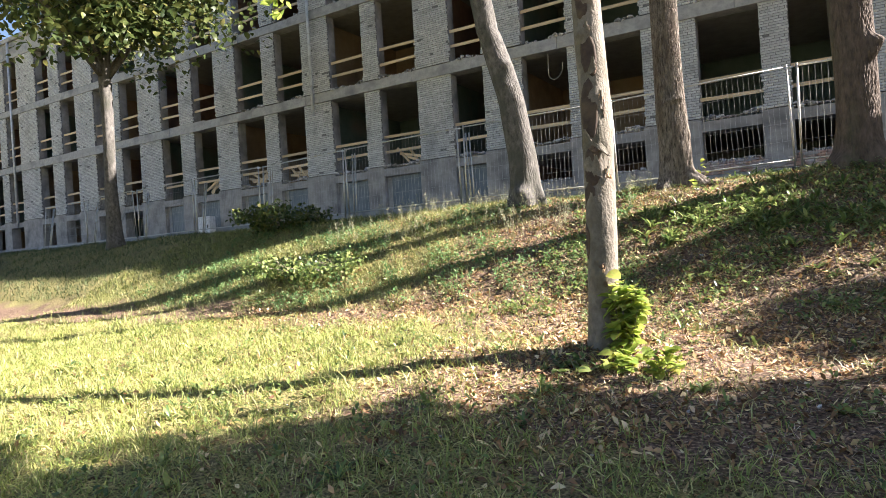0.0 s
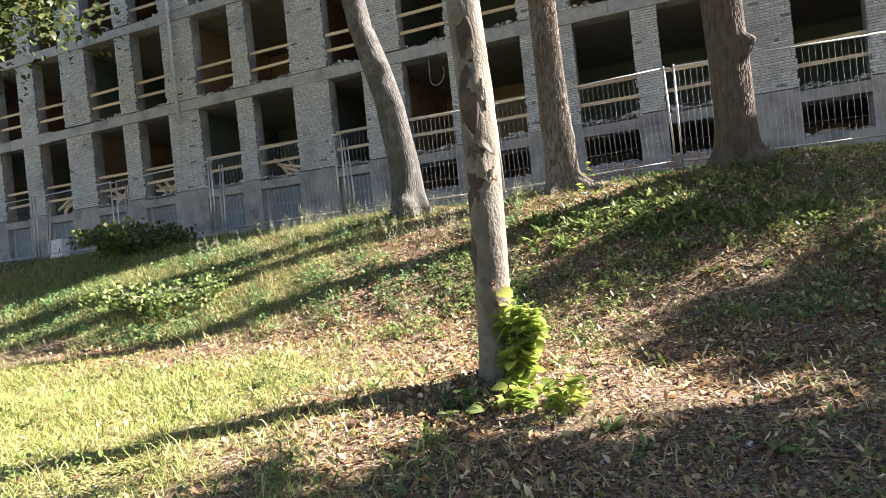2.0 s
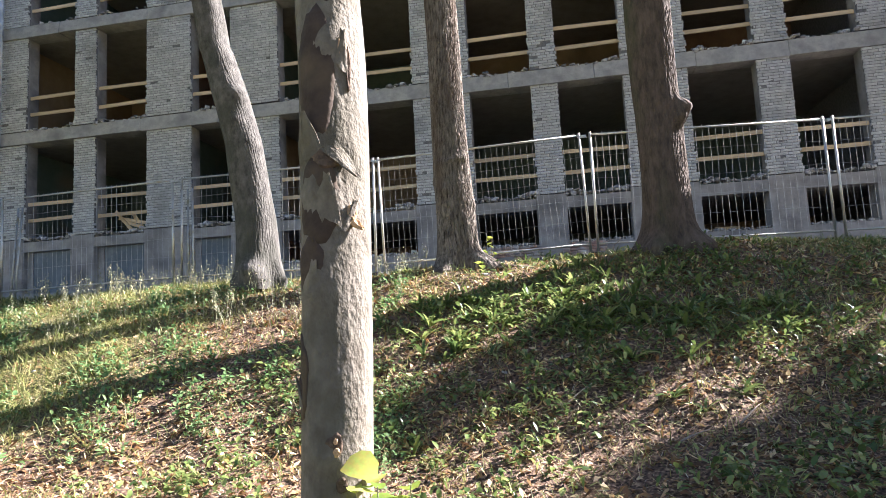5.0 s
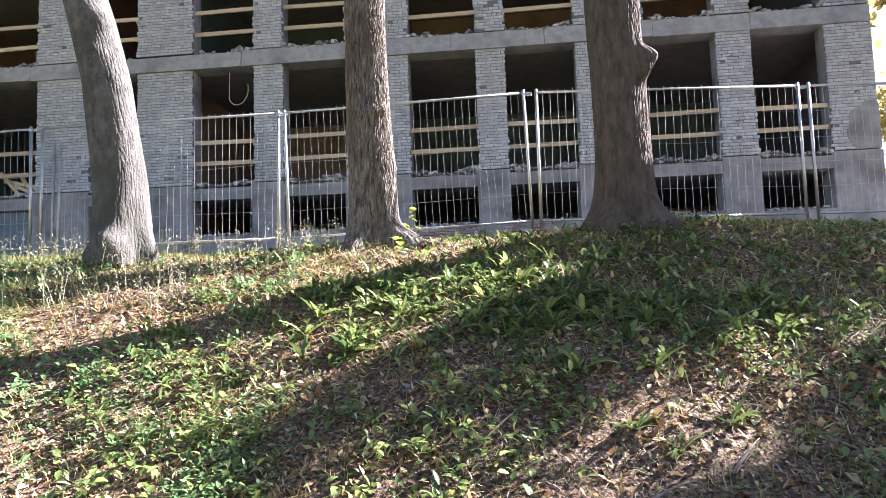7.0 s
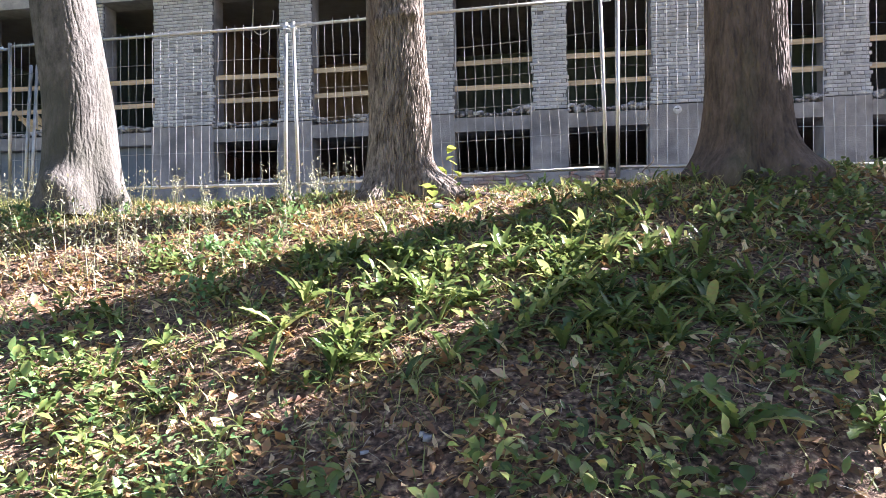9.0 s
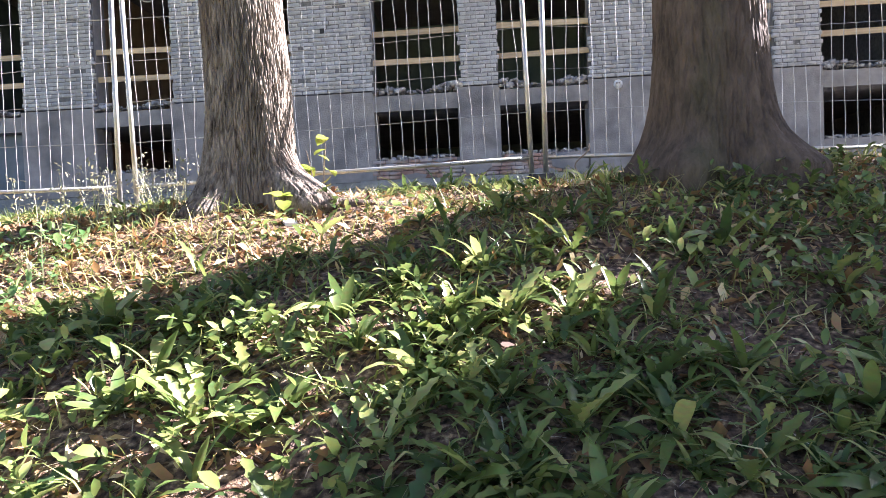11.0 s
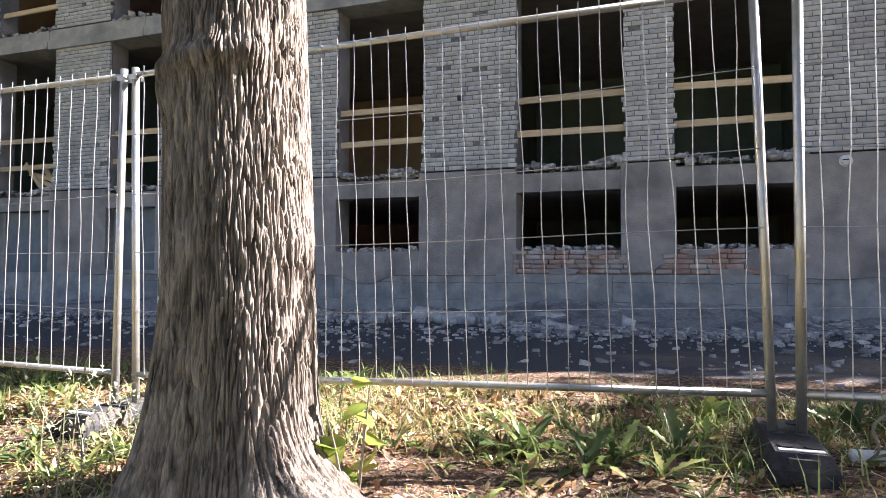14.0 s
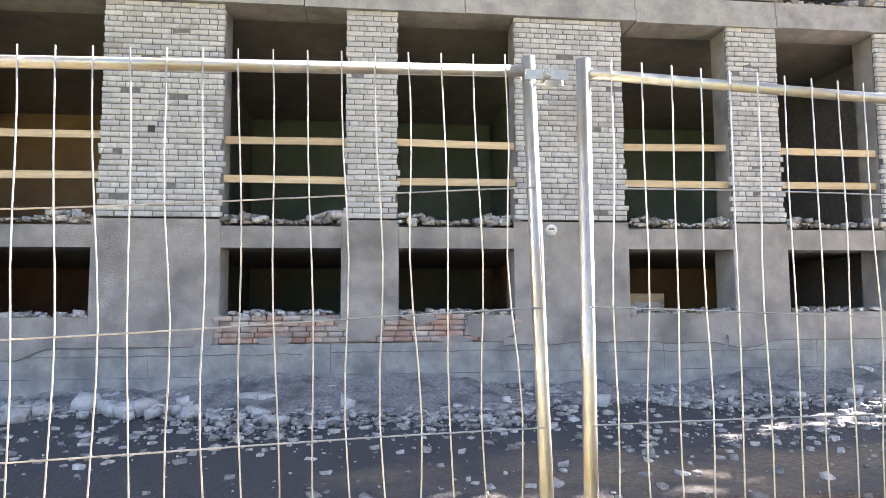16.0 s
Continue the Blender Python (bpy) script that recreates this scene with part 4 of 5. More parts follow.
def fence_panel(wavy):
    """A site fence panel on the xz plane: tube frame, upright wires with pins over the top, cross wires, hooks."""
    t = thing("site_fence", (0, 0, 0), 0, "galvanised steel mesh site fence panel, wires slightly bent", "fence", "site fence panels")
    for x in (0.02, PANEL - 0.02):
        part("post", Build().tube([(x, 0, -0.13), (x, 0, TOP + 0.04)], 0.021, 12), M["steel"], t, smooth=True)
    for z in (LOW, TOP):
        part("rail", Build().tube([(0.03, 0, z), (PANEL - 0.03, 0, z)], 0.017, 10), M["steel"], t, smooth=True)
    n = 34
    for i in range(1, n + 1):
        x = PANEL * i / (n + 1)
        amp = wavy * rng.uniform(0.3, 1.0)
        ph, k = rng.uniform(0, 6.28), rng.uniform(2.5, 5)
        pts = []
        for s in np.linspace(0, 1, 13):
            sag = math.sin(math.pi * s)
            pts.append((x + sag * amp * 0.014 * math.sin(k * 3 * s + ph), -0.019 + sag * amp * 0.025 * math.sin(k * s + ph * 2), LOW - 0.01 + s * (TOP - LOW + 0.05)))
        part("wire", Build().tube(pts, 0.0026, 5), M["wire"], t)
    for z in (0.5, 0.83, 1.16, 1.5):
        sag = rng.uniform(-0.01, 0.02) * (1 + wavy)
        pts = [(0.02 + (PANEL - 0.04) * s, -0.024, z - sag * math.sin(math.pi * s) * 1.5 + 0.004 * math.sin(9 * s)) for s in np.linspace(0, 1, 13)]
        part("cross_wire", Build().tube(pts, 0.0025, 5), M["wire"], t)
    e = PANEL + 0.03
    part("clamp", Build().box((e - 0.07, -0.03, TOP - 0.035), (e + 0.07, -0.023, TOP - 0.005), cut=0.003).box((e - 0.07, 0.023, TOP - 0.035), (e + 0.07, 0.03, TOP - 0.005), cut=0.003)
         .tube([(e, -0.06, TOP - 0.02), (e, 0.05, TOP - 0.02)], 0.008, 8).tube([(e, -0.055, TOP - 0.02), (e, -0.035, TOP - 0.02)], 0.015, 6), M["steel"], t, "galvanised clamp with a bolt")
    return t


def fence_foot():
    """Black block under a joint of two panels: sloped ends, dark pieces for the shade in its holes, pale label."""
    t = thing("ballast_block", (0, 0, 0), 0, "black recycled rubber fence foot on the ground", "ballast block", "blocks under the fence")
    b = Build()
    w0, w1, l0, l1, h = 0.11, 0.09, 0.33, 0.29, 0.105
    ring = [(-w0, -l0, 0), (w0, -l0, 0), (w0, l0, 0), (-w0, l0, 0), (-w0, -l0, 0.05), (w0, -l0, 0.05), (w0, l0, 0.05), (-w0, l0, 0.05), (-w1, -l1, h), (w1, -l1, h), (w1, l1, h), (-w1, l1, h)]
    b.v += ring
    b.f += [(3, 2, 1, 0), (8, 9, 10, 11)] + [(k + i, k + (i + 1) % 4, k + 4 + (i + 1) % 4, k + 4 + i) for k in (0, 4) for i in range(4)]
    part("block", b, M["rubber"], t)
    # Sockets and grip are solid; the dark of the holes is painted
    for y in (-0.2, 0.0, 0.2):
        for x in (-0.045, 0.045):
            part("socket", Build().tube([(x, y, h - 0.01), (x, y, h + 0.006)], 0.028, 12), M["dark"], t, "dark disc in place of a socket's shade")
    part("label", Build().box((-0.075, -0.27, h + 0.001), (0.075, -0.24, h + 0.004)), M["pale"], t, "pale worn label")
    part("grip", Build().box((-0.05, -0.322, 0.055), (0.05, -0.285, 0.09), cut=0.01), M["dark"], t, "dark block in place of a carrying slot's shade")
    return t


JOINTS = [(9.75, -6.35), (6.22, -6.72), (2.625, -7.12), (-0.69, -7.2), (-4.3, -7.12), (-7.95, -7.05), (-11.6, -6.6), (-15.1, -6.3), (-18.6, -6.1), (-22.1, -6.0), (-25.6, -5.9)]
kinds = [fence_panel(0.6), fence_panel(0.95)]
foot = fence_foot()
used = set()


def stand(ob, m):
    """The thing itself the first time, a copy of it after that."""
    if ob in used:
        return copy_thing(ob, m)
    used.add(ob)
    ob.matrix_basis = m
    return ob


for i, (x, y) in enumerate(JOINTS):
    z = float(ground_z(x, y))
    turn = rng.uniform(-3, 3)
    stand(foot, pose(x, y - 0.04, z - 0.03, 0, 0, turn))
    z += float(dip(x, y)) + 0.05 * (x > 1)
    if i < len(JOINTS) - 1:
        x2, y2 = JOINTS[i + 1]
        z2 = float(ground_z(x2, y2) + dip(x2, y2)) + 0.05 * (x2 > 1)
        length = math.hypot(x - x2, y - y2)
        yaw = math.degrees(math.atan2(y - y2, x - x2))
        off = 0.035
        lean = 0 if i < 5 else rng.uniform(-5, 3)
        ux, uy = (x - x2) / length, (y - y2) / length
        m = pose(x2 + ux * off, y2 + uy * off, z2 + 0.03, lean, -math.degrees(math.atan2(z - z2, length)), yaw)
        stand(kinds[1 if i == 2 else 0], m @ Matrix.Diagonal(((length - 0.07) / PANEL, 1, 1, 1)))

# slanting props behind the far panels
strut = thing("fence_prop", (0, 0, 0), 0, "slanting steel prop behind the site fence", "prop", "fence props")
for dx in (0, 0.09):
    part("tube", Build().tube([(dx, 0.05, 0.0), (dx - 0.3, 0.5, 1.9)], 0.02, 8), M["steel"], strut, smooth=True)
for x, y in JOINTS[4:]:
    stand(strut, pose(x + 0.1, y + 0.1, float(ground_z(x, y + 0.1)) - 0.01))

# things lying by the fence
t = thing("plastic_pipe", (3.25, -7.16, float(ground_z(3.25, -7.16)) + 0.028), 4, "dirty white plastic pipe lying in the grass", "pipe")
part("pipe", Build().tube([(-0.42, 0, 0), (0.45, 0.02, 0.01)], 0.027, 12), M["pale"], t, smooth=True)
curl = [(2.86 + 0.02 * s + 0.03 * math.sin(s * 1.5), -7.22 - 0.01 * s, float(ground_z(2.9, -7.2)) + 0.05 * s) for s in np.linspace(0, 6, 14)]
tagged(part("dry_stem", Build().tube(curl, 0.006, 6), M["twig"], smooth=True), "dry bent stem beside the fence foot", "stem")


# ---- trees ----
def trunk_mesh(name, path, mat, sides=96, rise=0.03, ridge=0.012, ridge_size=22.0, flare=0.5, roots=5, seed=0.0, swell=(), grain=0.13):
    """A trunk along rows of x, y, z, radius: uneven girth, root flare, furrowed bark, and swellings (height, heading, size, out)."""
    p = np.array(path, float)
    z0 = p[0, 2]
    zs = np.concatenate([np.arange(z0 - 0.15, min(3.4, p[-1, 2]), rise), np.arange(3.4, p[-1, 2], rise * 5)])
    cx, cy, rad = (np.interp(zs, p[:, 2], p[:, k]) for k in (0, 1, 3))
    if len(p) > 2:
        soft = np.ones(15) / 15
        pad = lambda a: np.convolve(np.pad(a, 7, mode="edge"), soft, "valid")  # noqa: E731
        cx, cy, rad = pad(cx), pad(cy), pad(rad)
    th = np.linspace(0, 2 * np.pi, sides, endpoint=False)
    verts = np.zeros((len(zs), sides, 3))
    for i, z in enumerate(zs):
        h = max(z - z0, 0)
        grow = flare * math.exp(-h / 0.22)
        for j, a in enumerate(th):
            r = rad[i] * (1 + grow * (0.55 + 0.45 * math.cos(roots * a + seed + 0.8 * math.sin(2 * a + seed))))
            r *= 1 + 0.05 * math.sin(2 * a + z * 1.1 + seed) + 0.03 * math.sin(3 * a - z * 2.3 + seed)
            for hz, ha, size, out in swell:
                d = ((z - hz) / size) ** 2 + ((math.atan2(math.sin(a - ha), math.cos(a - ha))) * rad[i] / size) ** 2
                if d < 4:
                    r += out * math.exp(-d * 1.4)
            if ridge:
                u = a * rad[i] * ridge_size
                q = Vector((math.cos(a) * rad[i] * ridge_size, math.sin(a) * rad[i] * ridge_size, z * ridge_size * grain + seed * 7))
                wave = noise.noise(q) * 0.8 + 0.25 * noise.noise(q * 1.7)
                r += ridge * (0.35 - 1.5 * math.exp(-((wave / 0.13) ** 2))) + ridge * 0.4 * noise.noise(q * 3.7)
            verts[i, j] = (cx[i] + r * math.cos(a), cy[i] + r * math.sin(a), z)
    i, j = np.meshgrid(np.arange(len(zs) - 1), np.arange(sides), indexing="ij")
    k = (j + 1) % sides
    f = np.stack([i * sides + j, i * sides + k, (i + 1) * sides + k, (i + 1) * sides + j], -1).reshape(-1, 4)
    return arrays_mesh(name, verts.reshape(-1, 3), f, mat, True)


def leaf_cloud(rng, centres, sizes, count, leaf, droop=0.5):
    """Lobed leaves round the given points."""
    k = rng.integers(0, len(centres), count)
    d = rng.normal(size=(count, 3))
    d /= np.linalg.norm(d, axis=1)[:, None]
    base = centres[k] + d * sizes[k][:, None] * (rng.random(count) ** 0.45)[:, None]
    n = count
    L = leaf * rng.uniform(0.65, 1.2, n)
    return ribbons(base, rng.random(n) * 6.28, L, L * rng.uniform(0.75, 1.0, n), rng.normal(-0.3, droop, n), rng.uniform(0.2, 0.9, n), 3, 0.25, "round", rng.normal(0, 0.5, n))


def limb_set(rng, top, radius, height, spread_to, count, lean=(0, 0)):
    """Limbs that fork out of the trunk's top; returns their mesh data and the ends of the twigs."""
    b, ends = Build(), []
    for i in range(count):
        a = 6.28 * i / count + rng.uniform(-0.4, 0.4)
        reach = spread_to * rng.uniform(0.55, 1.0)
        up = height * rng.uniform(0.5, 1.0)
        s0 = Vector(top) - Vector((0, 0, rng.uniform(0, 0.25) * height))
        mid = s0 + Vector((math.cos(a) * reach * 0.4 + lean[0] * 0.3, math.sin(a) * reach * 0.4 + lean[1] * 0.3, up * 0.45))
        end = s0 + Vector((math.cos(a) * reach + lean[0], math.sin(a) * reach + lean[1], up))
        r = radius * rng.uniform(0.4, 0.6)
        b.tube([s0, s0.lerp(mid, 0.5) + Vector((0, 0, 0.1)), mid, mid.lerp(end, 0.6), end], [r, r * 0.8, r * 0.6, r * 0.3, r * 0.08], 7)
        for q in range(6):
            s = rng.uniform(0.3, 1.0)
            at = mid.lerp(end, s) if s > 0.5 else s0.lerp(mid, 2 * s)
            out = at + Vector((rng.normal() * reach * 0.3, rng.normal() * reach * 0.3, rng.uniform(-0.1, 0.3) * height))
            b.tube([at, at.lerp(out, 0.5) + Vector((0, 0, 0.12)), out], [r * 0.3, r * 0.15, r * 0.04], 5)
            ends += [tuple(out), tuple(at.lerp(out, 0.6))]
        ends.append(tuple(end))
    return b, np.array(ends)


def tree(path, bark, label, crown=(4.0, 4.0, 7), leaves=4200, leaf=0.17, variety=1, group="", lean=(0, 0), mat="foliage", puff=0.75, **kw):
    rng_t = np.random.default_rng(variety)
    t = thing("tree", (0, 0, 0), 0, label, "tree", group)
    part("trunk", trunk_mesh("trunk", path, M[bark], **kw), None, t)
    x, y, z, r = path[-1]
    b, ends = limb_set(rng_t, (x, y, z), r, crown[1], crown[0], crown[2], lean)
    part("limbs", b, M[bark], t, smooth=True)
    v, f = leaf_cloud(rng_t, ends, np.full(len(ends), puff) * rng_t.uniform(0.6, 1.2, len(ends)), leaves, leaf)
    part("crown", arrays_mesh("crown", v, f, M[mat]), None, t)
    return t


YX, YY = 1.158, -14.46
young = tree([(YX - 0.035, YY, -2.04, 0.15), (YX, YY, -1.0, 0.141), (YX + 0.01, YY + 0.02, 0.3, 0.136), (YX - 0.045, YY + 0.08, 1.6, 0.125), (YX - 0.12, YY + 0.1, 5.5, 0.09)], "bark_smooth",
             "young tree with smooth beige bark and old branch scars", (2.2, 3.2, 6), 1500, 0.15, 11, sides=72, rise=0.02, ridge=0.0018, ridge_size=40, flare=0.28, roots=4,
             swell=((0.36, -1.2, 0.09, 0.014), (-0.06, -2.3, 0.08, 0.01), (-0.26, -2.0, 0.08, 0.01), (-0.33, -1.35, 0.08, 0.01), (-0.62, -1.8, 0.07, 0.01), (-1.04, -2.7, 0.05, 0.012),
                    (-1.27, -1.55, 0.055, 0.018), (0.95, -1.9, 0.08, 0.03), (1.3, -1.2, 0.07, 0.025), (-0.1, -0.6, 0.06, 0.012)))


YOUNG_Z, YOUNG_R = (-2.04, -1.0, 0.3, 1.6), (0.15, 0.141, 0.136, 0.125)


def on_young(heading, z, out=0.0):
    """A place on the young trunk's bark, out metres proud of it."""
    rad = float(np.interp(z, YOUNG_Z, YOUNG_R))
    rad *= 1 + 0.05 * math.sin(2 * heading + z * 1.1) + 0.03 * math.sin(3 * heading - z * 2.3)
    x = YX + float(np.interp(z, YOUNG_Z, (-0.035, 0, 0.01, -0.045)))
    y = YY + float(np.interp(z, YOUNG_Z, (0, 0, 0.02, 0.08)))
    return Vector((x + (rad + out) * math.cos(heading), y + (rad + out) * math.sin(heading), z))


def bark_patch(name, z, heading, wide, tall, mat, label, proud=0.006, seed=0):
    """A patch with a ragged outline that hugs the young trunk: peeled bark, a wound, bare wood, painted shade. wide in
    radians.
    """
    b = Build()
    n = 40
    b.v.append(tuple(on_young(heading, z, proud)))
    for ring in (0.35, 0.7, 0.92, 1.0):
        for k in range(n):
            t = 6.2832 * k / n
            q = ring * (1 + 0.3 * noise.noise(Vector((math.cos(t) * 1.3, math.sin(t) * 1.3, seed * 5.3))) + 0.14 * noise.noise(Vector((math.cos(t) * 5, math.sin(t) * 5, seed * 3.1))))
            lift = proud * (1 + 0.4 * noise.noise(Vector((t * 2, ring * 4, seed)))) if ring < 0.95 else -0.012
            b.v.append(tuple(on_young(heading + wide * q * math.cos(t), z + tall * q * math.sin(t), lift)))
    b.f += [(0, 1 + k, 1 + (k + 1) % n) for k in range(n)]
    for g in range(3):
        o = 1 + g * n
        b.f += [(o + k, o + n + k, o + n + (k + 1) % n, o + (k + 1) % n) for k in range(n)]
    part(name, b, M[mat], young, label, smooth=True)


def bark_flap(h0, z0, h1, z1, ht, zt, out, mat="bark_smooth"):
    """A torn sheet of bark, fast along one edge and standing out at its tip."""
    b, nu, nv = Build(), 9, 7
    for layer in (0.0, -0.006):
        for j in range(nv):
            v = j / (nv - 1)
            for i in range(nu):
                u = i / (nu - 1)
                w = 1 - v * 0.93
                h = (h0 + (h1 - h0) * u) * w + ht * (1 - w) + 0.05 * math.sin(7 * u + 3 * v) * v
                z = (z0 + (z1 - z0) * u) * w + zt * (1 - w) + 0.006 * math.sin(11 * u + 5 * v)
                b.v.append(tuple(on_young(h, z, 0.004 + layer + out * v ** 1.4 + 0.006 * math.sin(3.14 * u) * (1 - v))))
    m = nu * nv
    for j in range(nv - 1):
        for i in range(nu - 1):
            q = j * nu + i
            b.f += [(q, q + 1, q + nu + 1, q + nu), (m + q, m + q + nu, m + q + nu + 1, m + q + 1)]
    for j in range(nv - 1):
        q, e = j * nu, j * nu + nu - 1
        b.f += [(q, q + nu, m + q + nu, m + q), (e, m + e, m + e + nu, e + nu)]
    q = (nv - 1) * nu
    b.f += [(q + i, q + i + 1, m + q + i + 1, m + q + i) for i in range(nu - 1)]
    part("bark_flap", b, M[mat], young, "torn curling flap of bark" if mat == "bark_smooth" else "split orange wood", smooth=False)


# Peeled bark, with patches added to darken the trunk's shaded side
for k, (z, heading, wide, tall) in enumerate(((0.22, -1.75, 0.72, 0.27), (-0.3, -1.62, 0.72, 0.17), (-0.56, -2.0, 0.45, 0.12), (0.75, -1.5, 0.6, 0.22), (-0.98, -2.35, 0.3, 0.16), (1.3, -1.7, 0.55, 0.2))):
    bark_patch("peeled_patch", z, heading, wide, tall, "peel", "peeled brown patch of bark, also darkening the shaded side", 0.005, k)
# Dark scars; the first paints the shadow under a torn flap
for k, (z, heading, wide, tall) in enumerate(((-0.13, -1.35, 0.5, 0.045), (-1.03, -2.55, 0.2, 0.06), (-1.24, -1.33, 0.22, 0.05), (-1.38, -1.15, 0.15, 0.03), (0.24, -0.72, 0.07, 0.1), (0.62, -1.2, 0.22, 0.07), (0.98, -1.5, 0.3, 0.06), (1.42, -1.2, 0.3, 0.07))):
    bark_patch("bark_scar", z, heading, wide, tall, "scar", "dark torn bark scar and flap shadow", 0.009, 20 + k)
for k, (z, heading, wide, tall) in enumerate(((0.33, -0.92, 0.14, 0.05), (-0.35, -0.72, 0.16, 0.035), (-1.22, -1.3, 0.06, 0.014), (-1.26, -1.28, 0.09, 0.018))):
    bark_patch("wood_scar", z, heading, wide, tall, "wood_cut", "pale split wood", 0.014, 40 + k)
for row in ((-2.3, -0.14, -1.5, -0.12, -1.9, 0.06, 0.05), (-1.95, -0.07, -0.8, -0.1, -0.62, -0.22, 0.04), (-1.85, -0.33, -0.9, -0.44, -1.4, -0.19, 0.035), (-1.15, -0.44, -0.62, -0.4, -0.66, -0.3, 0.025),
            (-1.15, 0.26, -0.72, 0.2, -0.95, 0.4, 0.04), (-2.3, -0.66, -1.65, -0.7, -1.75, -0.53, 0.014), (-1.7, 0.55, -1.0, 0.58, -1.2, 0.72, 0.04), (-1.9, 0.9, -1.2, 0.92, -1.4, 1.06, 0.04), (-2.7, -1.1, -2.3, -1.1, -2.55, -0.98, 0.02)):
    bark_flap(*row)
bark_flap(-0.95, -0.4, -0.6, -0.36, -0.5, -0.42, 0.03, "wood_cut")

ROW = "tall trees along the crest of the bank"
tree([(-2.08, -8.6, -0.08, 0.29), (-2.12, -8.6, 0.8, 0.268), (-2.28, -8.62, 1.9, 0.255), (-2.5, -8.62, 2.7, 0.262), (-2.68, -8.65, 3.4, 0.235), (-2.95, -8.7, 5.0, 0.21), (-3.3, -8.8, 9.0, 0.15)], "bark_grey",
     "leaning tree with smooth grey-brown bark and a knot", (3.2, 5, 7), 3000, 0.19, 12, ROW, sides=320, rise=0.017, ridge=0.0035, ridge_size=30, flare=0.38, swell=((2.62, -0.7, 0.16, 0.07), (2.2, -1.2, 0.1, 0.02), (0.05, -1.6, 0.14, 0.1)))
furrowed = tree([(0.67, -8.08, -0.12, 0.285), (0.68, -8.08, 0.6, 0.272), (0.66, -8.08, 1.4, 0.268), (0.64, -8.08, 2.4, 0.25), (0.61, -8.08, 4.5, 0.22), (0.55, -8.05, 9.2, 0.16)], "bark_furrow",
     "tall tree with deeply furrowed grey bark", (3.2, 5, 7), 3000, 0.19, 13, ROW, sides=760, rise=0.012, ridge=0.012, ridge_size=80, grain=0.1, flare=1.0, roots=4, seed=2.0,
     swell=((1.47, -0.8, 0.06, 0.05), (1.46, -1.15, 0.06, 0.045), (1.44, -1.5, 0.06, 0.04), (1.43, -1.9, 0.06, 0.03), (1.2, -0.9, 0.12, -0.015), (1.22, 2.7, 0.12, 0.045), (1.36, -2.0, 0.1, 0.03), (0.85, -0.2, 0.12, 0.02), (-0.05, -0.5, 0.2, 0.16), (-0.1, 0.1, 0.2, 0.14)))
root = [(0.72, -8.15, 0.17), (0.95, -8.28, 0.06), (1.2, -8.35, 0.012), (1.45, -8.34, 0.0), (1.8, -8.28, -0.012)]
root = [(x, y, z + float(ground_z(x, y))) for x, y, z in root]
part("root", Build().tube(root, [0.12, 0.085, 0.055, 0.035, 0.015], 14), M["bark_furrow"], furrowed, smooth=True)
tree([(3.5, -8.42, -0.02, 0.33), (3.5, -8.42, 0.5, 0.312), (3.5, -8.42, 1.6, 0.298), (3.47, -8.42, 3.5, 0.28), (3.4, -8.4, 9.0, 0.2)], "bark_dark",
     "stout dark-barked tree with a mossy burl", (3.4, 5.5, 8), 3400, 0.19, 14, ROW, sides=360, rise=0.017, ridge=0.008, ridge_size=40, flare=0.5, roots=5, seed=4.0,
     swell=((1.78, -0.55, 0.14, 0.17), (1.62, -0.75, 0.12, 0.1), (-0.05, -0.4, 0.2, 0.16), (-0.05, -2.5, 0.2, 0.14)))
tree([(-15.8, -8.75, -0.25, 0.23), (-15.85, -8.75, 1.5, 0.185), (-15.8, -8.75, 3.2, 0.17), (-15.9, -8.7, 6.1, 0.18)], "bark_grey",
     "slender grey-barked tree with a dense hanging crown", (5.4, 5.0, 13), 19000, 0.21, 15, ROW, lean=(0.2, -1.2), puff=1.3, sides=48, rise=0.05, ridge=0.006, flare=0.35)
FAR = "trees at the edge of the lawn"
# Unseen trees, shaped to throw the bank's shade; the last fills its gaps
for x, y, r, s, h, n in ((14.0, -3.9, 0.2, 21, 4.9, 4000), (15.2, -12.5, 0.28, 22, 7.7, 19000), (20.5, -5.0, 0.3, 23, 5.7, 5600), (15.2, -7.6, 0.15, 24, 6.0, 7400)):
    z = float(ground_z(x, y))
    tree([(x, y, z, r), (x, y, z + 1.5, r * 0.9), (x + 0.1, y, z + h - 1.5, r * 0.7)], "bark_dark", "broad leafy tree, unseen, placed to shade the bank", ({21: 1.0, 24: 2.2}.get(s, 3.9), 1.9 if s == 24 else 4.6, 9), n, 0.28, s, FAR, puff={21: 0.75, 24: 0.7}.get(s, 1.2),
         sides=24, rise=0.2, ridge=0.01, ridge_size=8, flare=0.4)
z = float(ground_z(14.6, 0.7))
tree([(14.6, 0.7, z, 0.2), (14.6, 0.7, 5.6, 0.16)], "bark_dark", "yellowing tree behind the corner of the house", (2.5, 4.2, 10), 3600, 0.25, 31, mat="autumn", puff=1.0, sides=20, rise=0.2, ridge=0.0)

z = float(ground_z(13.4, 2.3))
tree([(13.4, 2.3, z, 0.09), (13.4, 2.3, z + 1.3, 0.07)], "bark_grey", "low yellow-leaved tree beyond the corner of the house", (1.4, 4.4, 9), 2400, 0.16, 33, mat="autumn", puff=0.7, sides=16, rise=0.15, ridge=0.0)

# a low bough with lime-green leaves, out of the young tree
rb = np.random.default_rng(8)
bough = [(YX - 0.1, YY + 0.08, 3.6), (0.3, -14.8, 3.35), (-0.8, -15.2, 2.75), (-1.6, -15.5, 2.0), (-1.75, -15.55, 1.65)]
